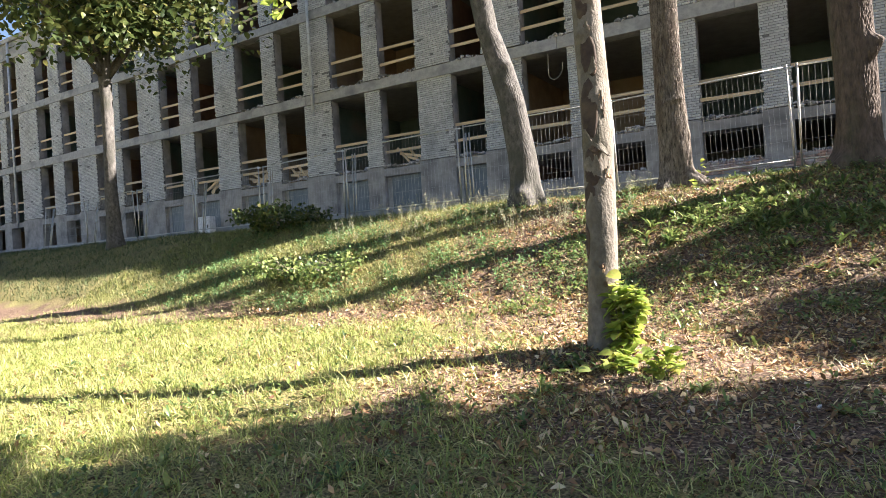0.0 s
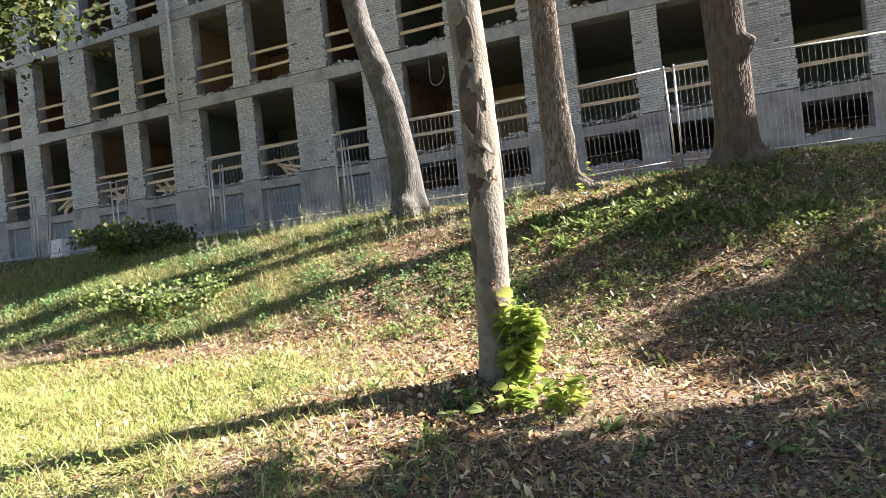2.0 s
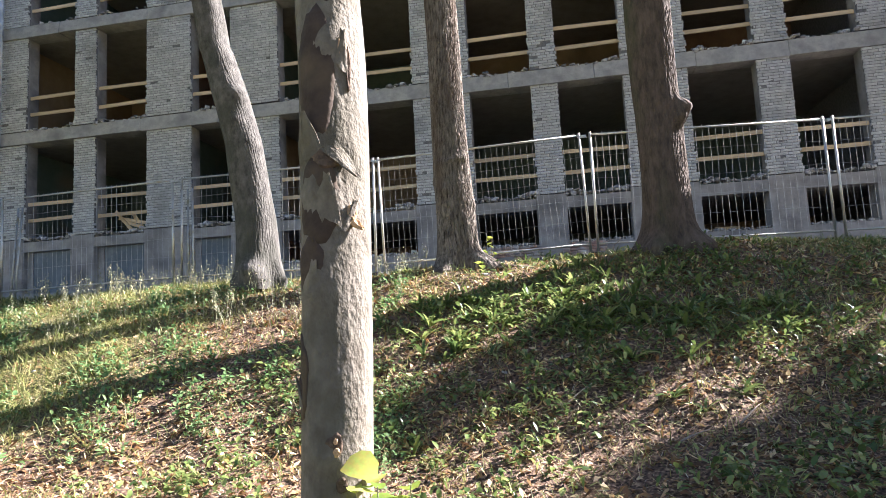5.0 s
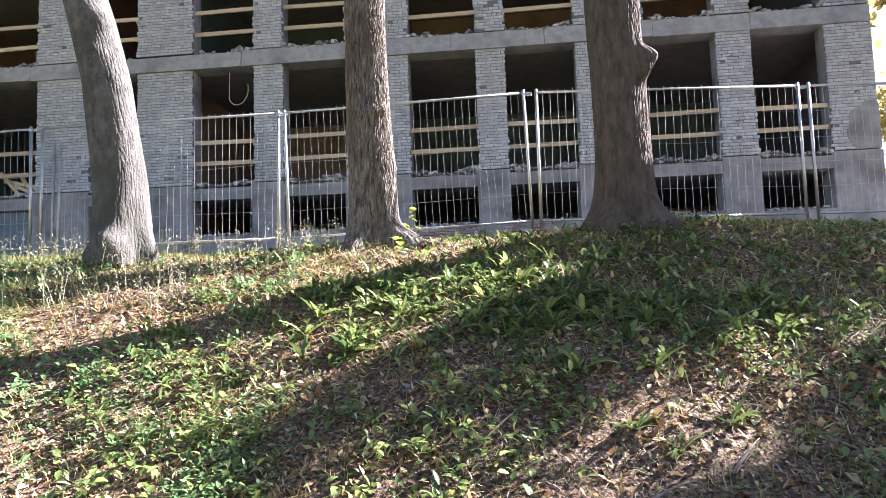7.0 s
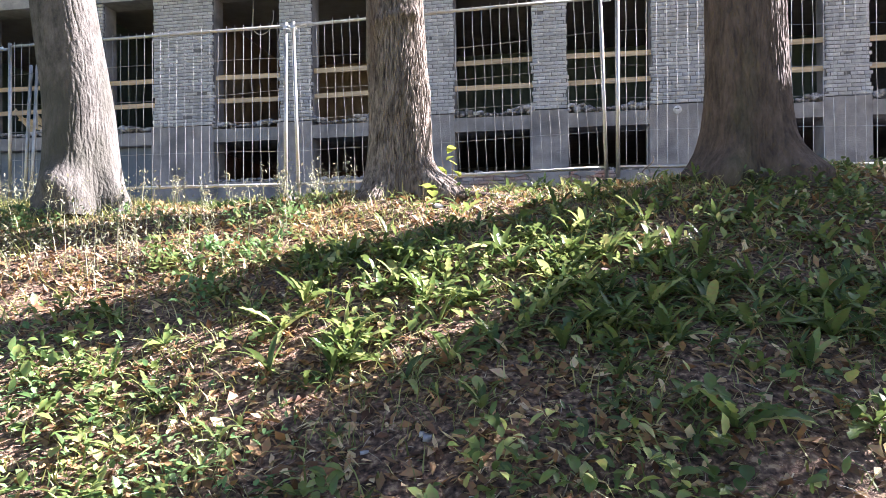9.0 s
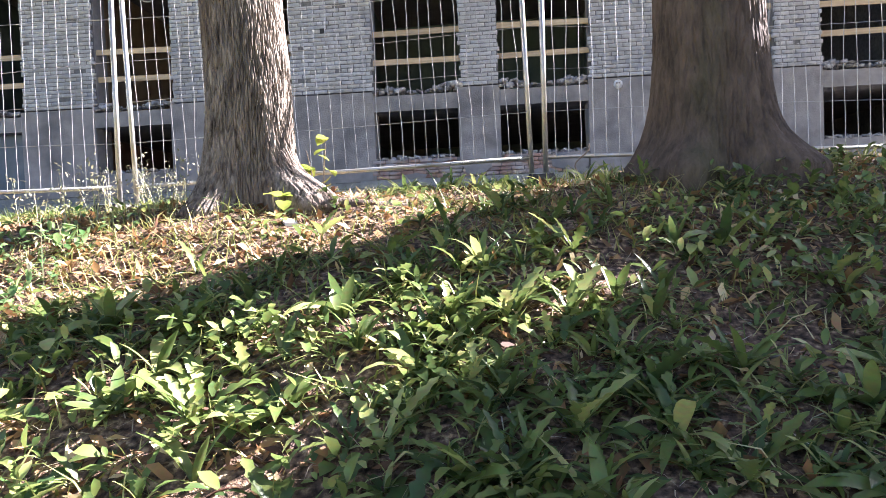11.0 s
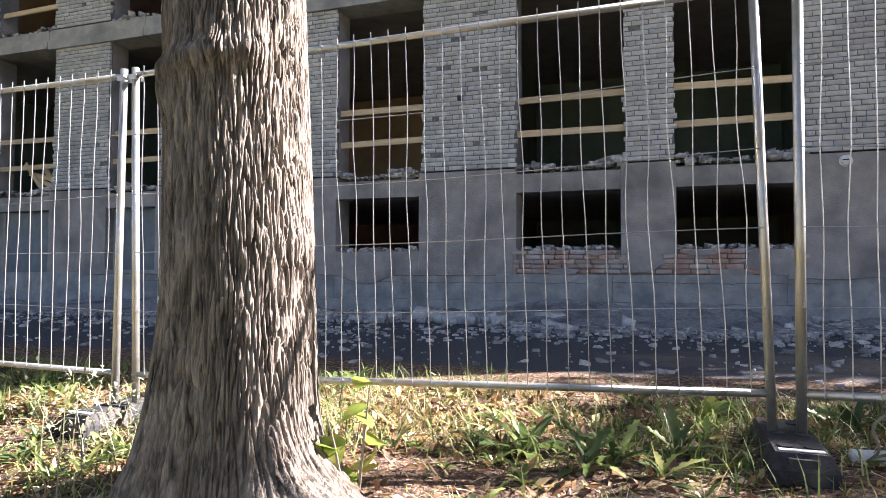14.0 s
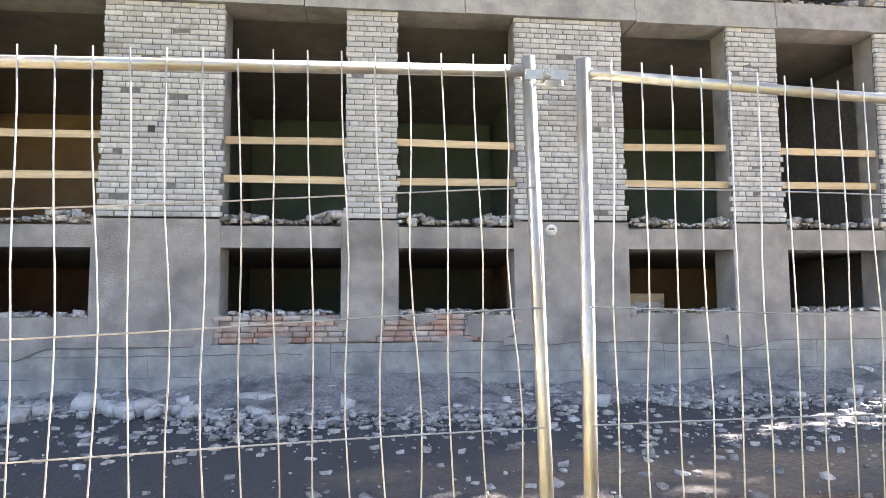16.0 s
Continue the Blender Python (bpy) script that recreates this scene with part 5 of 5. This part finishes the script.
twig = Build().tube(bough, [0.03, 0.022, 0.014, 0.008, 0.004], 7)
twig.tube([bough[2], (-1.3, -15.1, 2.45), (-1.9, -15.2, 2.1)], [0.009, 0.006, 0.003], 5).tube([bough[2], (-1.0, -15.6, 2.3), (-1.35, -15.8, 1.95)], [0.009, 0.006, 0.003], 5)
ob = part("bough", twig, M["twig"], young, smooth=True)
spots = np.array([bough[3], bough[4], (-1.9, -15.2, 2.1), (-1.35, -15.8, 1.95), (-1.5, -15.3, 2.3)])
v, f = leaf_cloud(rb, spots, np.array([0.16, 0.14, 0.2, 0.14, 0.2]), 60, 0.1)
part("leaves", arrays_mesh("leaves", v, f, M["sprout"]), None, ob, "bright lime-green leaves")


def leaf_parts(name, v, f, count, mat, parent):
    """Each leaf a part of its own."""
    nv, nf = len(v) // count, len(f) // count
    for i in range(count):
        part(name, arrays_mesh(name, v[i * nv:(i + 1) * nv], f[i * nf:(i + 1) * nf] - i * nv, M[mat + "_leaf"], True), None, parent)


def shoots(x, y, label, count, height, spread_to, leaf, seed, mat="sprout", stems=9):
    """Young shoots with broad leaves at the foot of a tree."""
    r = np.random.default_rng(seed)
    z = float(ground_z(x, y))
    t = thing("shoot_cluster", (x, y, z), 0, label, "shoots")
    pts = []
    for i in range(stems):
        a, far = r.uniform(0, 6.28), spread_to * r.uniform(0.2, 1)
        h = height * r.uniform(0.4, 1) * (1 - 0.5 * far / spread_to)
        p = [(math.cos(a) * far * 0.3, math.sin(a) * far * 0.3, -0.02), (math.cos(a) * far * 0.7, math.sin(a) * far * 0.7, h * 0.6), (math.cos(a) * far, math.sin(a) * far, h)]
        part("stem", Build().tube(p, [0.006, 0.005, 0.002], 5), M["twig"], t)
        for s in np.linspace(0.15, 1, 9):
            k = min(int(s * 2), 1)
            pts.append(Vector(p[k]).lerp(Vector(p[k + 1]), s * 2 - k))
    pts = np.array([tuple(p) for p in pts])
    k = r.integers(0, len(pts), count)
    base = pts[k] + r.normal(size=(count, 3)) * 0.018
    L = leaf * r.uniform(0.5, 1.25, count)
    v, f = ribbons(base, r.random(count) * 6.28, L, L * r.uniform(0.7, 0.95, count), r.normal(0.25, 0.35, count), r.uniform(0.3, 1.0, count), 4, 0.22, "round", r.normal(0, 0.3, count))
    leaf_parts("leaf", v, f, count, mat, t)
    return t


shoots(1.36, -14.62, "bright lime-green shoots at the foot of the young tree", 250, 0.88, 0.3, 0.13, 3, stems=12)
shoots(1.62, -14.95, "low lime-green shoots in the leaf litter", 130, 0.28, 0.4, 0.11, 4)
shoots(1.05, -15.05, "low green shoots before the young tree", 60, 0.16, 0.3, 0.1, 5, "weed")
shoots(1.12, -8.02, "yellow-green shoots at the foot of the furrowed tree", 13, 0.46, 0.24, 0.12, 6, stems=4)
shoots(0.98, -8.5, "small yellow-green shoots by a tree root", 9, 0.24, 0.14, 0.1, 9, stems=3)


def bush(x, y, label, size, count, leaf, seed, mat):
    r = np.random.default_rng(seed)
    z = float(ground_z(x, y))
    t = thing("bush", (x, y, z), 0, label, "bush")
    b, ends = limb_set(r, (0, 0, 0.1), 0.03, size[2], size[0], 9)
    part("branches", b, M["twig"], t)
    v, f = leaf_cloud(r, ends, np.full(len(ends), 0.2) * size[0], count, leaf)
    part("leaves", arrays_mesh("leaves", v, f, M[mat]), None, t)


bush(-8.6, -8.9, "dark green shrub at the edge of the bank", (1.15, 1, 0.5), 1700, 0.1, 41, "foliage")
bush(-5.3, -11.5, "dark leafy weeds in a low patch on the bank", (1.2, 1, 0.22), 1700, 0.075, 42, "weed")


# ---- what grows and lies on the ground ----
rg = np.random.default_rng(77)


def scatter(n, x0, x1, y0, y1, chance):
    x, y = rg.uniform(x0, x1, n), rg.uniform(y0, y1, n)
    keep = rg.random(n) < chance(x, y)
    keep &= ~((x - YX) ** 2 + (y - YY) ** 2 < 0.03) & ~((x - 0.66) ** 2 + (y + 8.08) ** 2 < 0.1) & ~((x - 3.5) ** 2 + (y + 8.42) ** 2 < 0.13) & ~((x + 2.1) ** 2 + (y + 8.6) ** 2 < 0.08)
    x, y = x[keep], y[keep]
    return np.stack([x, y, ground_z(x, y) - 0.006], -1)


def patchy(x, y, s=1.0):
    return np.clip(0.5 + 0.35 * np.sin(1.9 * s * x + 1.3 * np.sin(1.1 * s * y)) + 0.35 * np.sin(2.3 * s * y + 1.7 * np.sin(0.8 * s * x)) + 0.3 * np.sin(5.1 * s * x + 4.3 * s * y), 0, 1)


def blades(name, base, lo, hi, width, mat, label, bend=(0.3, 1.5)):
    n = len(base)
    L = rg.uniform(lo, hi, n)
    v, f = ribbons(base, rg.random(n) * 6.28, L, width * rg.uniform(0.6, 1.3, n), rg.uniform(0.7, 1.5, n), rg.uniform(*bend, n), 2, 0.0, "blade", rg.normal(0, 0.4, n))
    tagged(new(name, arrays_mesh(name, v, f, M[mat])), label, "grass", kind="stuff")


def lawn_chance(x, y):
    return np.clip(turf_zone(x, y) * np.clip((-12.4 - y) / 1.2, 0, 1) * (0.25 + 0.5 * patchy(x, y) + 0.6 * patchy(x + 1, y, 3.7) ** 2), 0, 1)


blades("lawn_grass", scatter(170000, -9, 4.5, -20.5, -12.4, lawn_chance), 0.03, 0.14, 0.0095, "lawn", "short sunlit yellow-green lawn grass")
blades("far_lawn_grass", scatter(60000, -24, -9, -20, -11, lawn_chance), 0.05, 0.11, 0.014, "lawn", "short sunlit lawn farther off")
blades("bank_grass", scatter(95000, -12, 0.8, -12.8, -7.2, lambda x, y: turf_zone(x, y) * (0.15 + 0.5 * patchy(x, y, 0.8) + 0.6 * patchy(x + 1, y, 3.3) ** 2)), 0.05, 0.18, 0.0095, "grass", "uneven grass on the sunlit bank")
blades("shade_grass", scatter(42000, -30, -6, -12, -5.5, lambda x, y: 0.9 + 0 * x), 0.06, 0.16, 0.016, "shade_tinted_green", "grass between bank and house, shade put into its colour")
blades("crest_grass", scatter(60000, -0.5, 9, -12.5, -5.8, lambda x, y: 0.18 + 0.5 * patchy(x, y, 1.2) ** 2 * (y > -11.4)), 0.05, 0.15, 0.007, "grass", "thin grass among weeds and leaf litter")
blades("litter_grass", scatter(45000, -1, 6.5, -18, -11.5, lambda x, y: 0.1 + 0.45 * patchy(x, y, 0.9) ** 2), 0.04, 0.11, 0.006, "grass", "thin grass growing through dry leaves")
blades("fence_grass", scatter(24000, -8, 10, -7.6, -5.7, lambda x, y: 0.1 + 0.7 * patchy(x, y, 1.5) ** 2), 0.07, 0.22, 0.008, "green_grass", "rough green grass along the foot of the fence")

blades("verge_grass", scatter(60000, 4.5, 13, -24, -6, lambda x, y: 0.3 + 0.7 * patchy(x, y, 0.9)), 0.05, 0.14, 0.012, "grass", "rough grass beside the path")
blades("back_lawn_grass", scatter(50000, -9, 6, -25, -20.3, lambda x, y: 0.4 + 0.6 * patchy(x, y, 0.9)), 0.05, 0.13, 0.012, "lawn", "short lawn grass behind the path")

tuft = lambda x, y: (patchy(x * 1.7 + 2, y * 1.7, 1.9) > 0.64) * (0.25 + 0.75 * turf_zone(x, y))  # noqa: E731
blades("grass_tufts", scatter(85000, -11, 5, -18.5, -8.4, tuft), 0.09, 0.24, 0.0085, "grass", "taller tufts of grass standing in the turf", (0.6, 1.9))


def leafy_patch(name, n, box, chance, size, label, mat="weed"):
    """Low leafy plants: many small upright leaves at several heights."""
    base = scatter(n, *box, chance)
    k = np.repeat(np.arange(len(base)), 7)
    at = base[k] + np.stack([rg.normal(0, 0.035, len(k)), rg.normal(0, 0.035, len(k)), rg.uniform(0, 0.13, len(k))], -1)
    L = rg.uniform(*size, len(k))
    v, f = ribbons(at, rg.random(len(k)) * 6.28, L, L * rg.uniform(0.35, 0.7, len(k)), rg.normal(0.6, 0.45, len(k)), rg.uniform(0.1, 1.2, len(k)), 3, 0.25, "leaf", rg.normal(0, 0.3, len(k)))
    tagged(new(name, arrays_mesh(name, v, f, M[mat])), label, "weeds", kind="stuff")


leafy_patch("bank_weeds", 3600, (-10, 0.2, -12.6, -8.7), lambda x, y: np.clip(patchy(x, y, 1.1) * 1.2 - 0.25, 0, 1), (0.025, 0.075), "mixed leafy weeds on the sunlit bank", "herb")
leafy_patch("slope_weeds", 3300, (-0.8, 5.5, -13.2, -8.4), lambda x, y: np.clip(patchy(x + 5, y, 1.6) * 1.1 - 0.2, 0, 1) * (1 - 0.75 * (y > -9.5) * (x < 2.4)), (0.03, 0.08), "small leafy weeds among the dry leaves")
leafy_patch("lawn_weeds", 2600, (-6, 5, -18.5, -12.8), lambda x, y: np.clip(patchy(x + 2, y + 1, 1.4) * 1.1 - 0.45, 0, 1), (0.025, 0.06), "small weeds in the lawn")

# dry straw and fallen leaves
base = scatter(165000, -6, 8, -18, -6.0, lambda x, y: np.clip(0.95 - 0.85 * turf_zone(x, y), 0.1, 1) * (0.4 + 0.6 * patchy(x + 3, y, 1.1)))
n = len(base)
base[:, 2] += 0.008
L = rg.uniform(0.025, 0.09, n)
v1 = ribbons(base, rg.random(n) * 6.28, L, L * rg.uniform(0.28, 0.6, n), rg.normal(0.15, 0.35, n), rg.uniform(-0.9, 1.2, n), 2, 0.35, "leaf", rg.normal(0, 0.5, n))
tagged(new("leaf_litter", arrays_mesh("leaf_litter", *v1, M["litter"])), "dry brown and straw-coloured fallen leaves", "leaf litter", kind="stuff")
base = scatter(34000, -5, 7, -16.5, -6.2, lambda x, y: np.clip(0.9 - 0.8 * turf_zone(x, y), 0.1, 1))
n = len(base)
base[:, 2] += 0.012
v2 = ribbons(base, rg.random(n) * 6.28, rg.uniform(0.03, 0.14, n), rg.uniform(0.003, 0.007, n), rg.normal(0.12, 0.2, n), rg.normal(0.25, 0.5, n), 2, 0.0, "blade")
tagged(new("dry_straw", arrays_mesh("dry_straw", *v2, M["straw"])), "pale dry straw lying on the soil", "straw", kind="stuff")


def rosette_arrays(bases, r, size=(0.12, 0.24), rows=5, shape="leaf"):
    """Leaves of many weed rosettes."""
    out = []
    for bx, by, bz in bases:
        k = r.integers(5, 13)
        s = r.uniform(*size)
        L = s * r.uniform(0.6, 1.15, k)
        az = np.arange(k) * 2.4 + r.uniform(0, 6)
        out.append((np.repeat([(bx, by, bz)], k, 0), az, L, L * r.uniform(0.13, 0.27, k), r.uniform(0.3, 1.35, k), r.uniform(0.3, 1.7, k)))
    cols = [np.concatenate(c) for c in zip(*out)]
    return ribbons(*cols, rows=rows, fold=0.3, shape=shape, twist=r.normal(0, 0.25, len(cols[1])))


def weed_chance(x, y):
    slope = np.clip((x + 0.6) / 1.2, 0, 1) * np.clip((y + 12.2) / 0.8, 0, 1) * np.clip((-8.0 - y) / 0.6, 0, 1)
    lower = 0.06 * np.clip((y + 17) / 1.5, 0, 1) * np.clip((-11.8 - y), 0, 1) + 0.12 * (y < -16)
    strip = 0.35 * (y > -8.2) * (y < -6.1)
    slope = slope * np.clip(1.15 - np.clip((y + 9.9) / 0.5, 0, 1) * np.clip((2.4 - x) / 0.8, 0, 1), 0.12, 1)
    slope = slope * (0.3 + 0.7 * np.clip((y + 11.2) / 0.7, 0, 1))
    return np.clip(slope * (0.05 + 0.75 * patchy(x, y, 1.7) ** 1.5) + lower * patchy(x, y, 0.9) + strip * patchy(x + 1, y, 1.4), 0, 1)


bases = scatter(8600, -3.5, 8, -18.5, -6.1, weed_chance)
bases = np.concatenate([bases, scatter(150, 0.2, 2.3, -10.7, -9.4, lambda x, y: 0.9 * np.exp(-(((x - 1.1) / 0.8) ** 2 + ((y + 10.1) / 0.45) ** 2)))])
bases = np.concatenate([bases, scatter(520, 0.2, 4.6, -10.8, -9.2, lambda x, y: np.clip(1.1 * patchy(x + 4, y, 1.3) - 0.15, 0, 1) * np.clip((x + 0.2 - 0.6 * (y + 9.9)) / 1.0, 0.1, 1))])
half = rg.random(len(bases)) < 0.5
v, f = joined(rosette_arrays(bases[half], rg, (0.08, 0.17)), rosette_arrays(bases[~half], rg, (0.09, 0.19), 10, "tooth"))
tagged(new("broad_weeds", arrays_mesh("broad_weeds", v, f, M["weed"])), "broad-leaved green weeds covering the bank", "weeds", kind="stuff")

# larger plants, each of its own
kinds_w = []
for s in range(6):
    r = np.random.default_rng(500 + s)
    rows = 12 if s % 2 else 5
    v, f = rosette_arrays([(0, 0, 0)], r, (0.17, 0.27), rows, "tooth" if s % 2 else "leaf")
    plant = thing("weed_plant", (0, 0, 0), 0, "tall broad-leaved dock plant on the bank", "weed", "large weeds on the bank")
    leaf_parts("leaf", v, f, len(v) // (3 * rows + 3), "weed", plant)
    kinds_w.append(plant)
spots = [(2.0, -10.15), (2.25, -10.3), (1.8, -10.05), (2.45, -10.0), (1.6, -10.3), (2.1, -9.85), (2.75, -10.4), (3.1, -11.2), (3.0, -10.9), (2.3, -10.55), (1.3, -10.2), (2.62, -11.3), (3.3, -10.3),
         (1.95, -10.45), (2.9, -9.7), (3.35, -11.7), (3.6, -10.9), (1.1, -9.9), (2.5, -10.7), (1.75, -10.7), (1.45, -10.55), (3.0, -10.15), (2.85, -11.75), (2.05, -10.75), (1.55, -10.85), (2.6, -9.4), (2.2, -9.5),
         (1.35, -8.9), (1.9, -8.9), (2.3, -8.8), (1.6, -7.4), (2.2, -7.2), (3.1, -7.4), (0.6, -7.6), (-0.2, -7.7), (2.35, -6.55), (3.0, -6.6), (3.6, -6.6)]
spots += [(x, y) for x, y, z in scatter(50, 0.6, 4.3, -10.9, -9.3, lambda x, y: np.clip((x - 0.6 * (y + 9.9)) / 1.2, 0.15, 1))]
for i, (x, y) in enumerate(spots):
    m = pose(x, y, float(ground_z(x, y)) - 0.01, rg.uniform(-8, 8), rg.uniform(-8, 8), rg.uniform(0, 360))
    stand(kinds_w[i % 6], m)

# fine green herb in the foreground of the bank
base = scatter(5200, -1.6, 1.6, -12.6, -10.6, lambda x, y: np.exp(-((x + 0.1) ** 2 / 0.7 + (y + 11.4) ** 2 / 0.35)))
base = np.concatenate([base, scatter(3500, 0.4, 1.1, -13.2, -11.4, lambda x, y: np.exp(-((x - 0.6) ** 2 / 0.08 + (y + 12.3) ** 2 / 0.5)))])
n = len(base)
base[:, 2] += rg.uniform(0, 0.12, n)
v, f = ribbons(base, rg.random(n) * 6.28, rg.uniform(0.015, 0.05, n), rg.uniform(0.012, 0.03, n), rg.normal(0.4, 0.4, n), rg.uniform(0, 1, n), 2, 0.2, "round")
tagged(new("herb_patch", arrays_mesh("herb_patch", v, f, M["herb"])), "low fine-leaved green herb on the bank", "herb", kind="stuff")

# tall thin stems with pale seed heads along the sunny crest
base = scatter(800, -6.5, 0.2, -10.2, -7.6, lambda x, y: 0.25 + 0.7 * patchy(x, y, 1.3))
n = len(base)
h = rg.uniform(0.18, 0.45, n)
az, lean = rg.random(n) * 6.28, rg.uniform(1.2, 1.5, n)
stems = ribbons(base, az, h, np.full(n, 0.006), lean, rg.uniform(0, 0.3, n), 2, 0.0, "blade")
k = np.repeat(np.arange(n), 16)
s = rg.uniform(0.35, 1.0, len(k))
tip = base[k] + np.stack([np.cos(az[k]) * h[k] * s * np.cos(lean[k]), np.sin(az[k]) * h[k] * s * np.cos(lean[k]), h[k] * s * np.sin(lean[k])], -1) + rg.normal(size=(len(k), 3)) * 0.02
heads = ribbons(tip, rg.random(len(k)) * 6.28, rg.uniform(0.015, 0.05, len(k)), rg.uniform(0.006, 0.018, len(k)), rg.normal(0.5, 0.5, len(k)), rg.uniform(0, 1, len(k)), 2, 0.0, "leaf")
tagged(new("tall_weeds", arrays_mesh("tall_weeds", *joined(stems, heads), M["bloom"])), "tall thin weeds with pale seed heads", "weeds", kind="stuff")

# fallen twigs and stones
twigs = [((2.15, -11.75), 0.9, 0.5), ((-1.0, -11.0), 2.9, 0.6), ((2.9, -12.2), 0.7, 0.35), ((1.55, -12.9), 2.2, 0.4), ((-0.3, -14.9), 0.05, 0.45), ((3.35, -11.95), 0.9, 0.4)]
for (x, y), a, L in twigs:
    pts = []
    for s in np.linspace(0, 1, 7):
        qx, qy = x + math.cos(a) * L * (s - 0.5) + 0.02 * math.sin(5 * s), y + math.sin(a) * L * (s - 0.5) + 0.03 * math.sin(4 * s + 1)
        pts.append((qx, qy, float(ground_z(qx, qy)) + 0.018 + 0.02 * math.sin(3 * s)))
    tagged(part("fallen_twig", Build().tube(pts, [0.007, 0.008, 0.007, 0.006, 0.005, 0.004, 0.002], 6), M["twig"], smooth=True), "grey fallen twig lying on the leaf litter", "twig", "fallen twigs")
base = scatter(260, -4, 7, -17, -6.2, lambda x, y: 0.8 + 0 * x)
base[:, 2] += 0.012
v, f = chunks(rg, base, rg.uniform(0.008, 0.028, len(base)))
tagged(new("pebbles", arrays_mesh("pebbles", v, f, M["rubble"])), "small pale stones among the leaves", "stones", kind="stuff")
lump = Build()
vv, ff = chunks(np.random.default_rng(3), np.array([(0, 0, 0.06)]), np.array([0.22]), 0.9)
lump.v, lump.f = [tuple(p) for p in vv], [tuple(q) for q in ff]
for x, y, a, s in ((1.12, -8.68, 20, 0.34), (-0.3, -7.3, 70, 0.5)):
    ob = tagged(new("pale_stone", lump.mesh("pale_stone", M["pale"])), "pale broken lump at the foot of a tree", "stone")
    ob.matrix_basis = pose(x, y, float(ground_z(x, y)) - 0.02, 0, 0, a) @ Matrix.Diagonal((s, s, s * 0.7, 1))

sill_rubble()
yard_rubble()
brickwork(front)
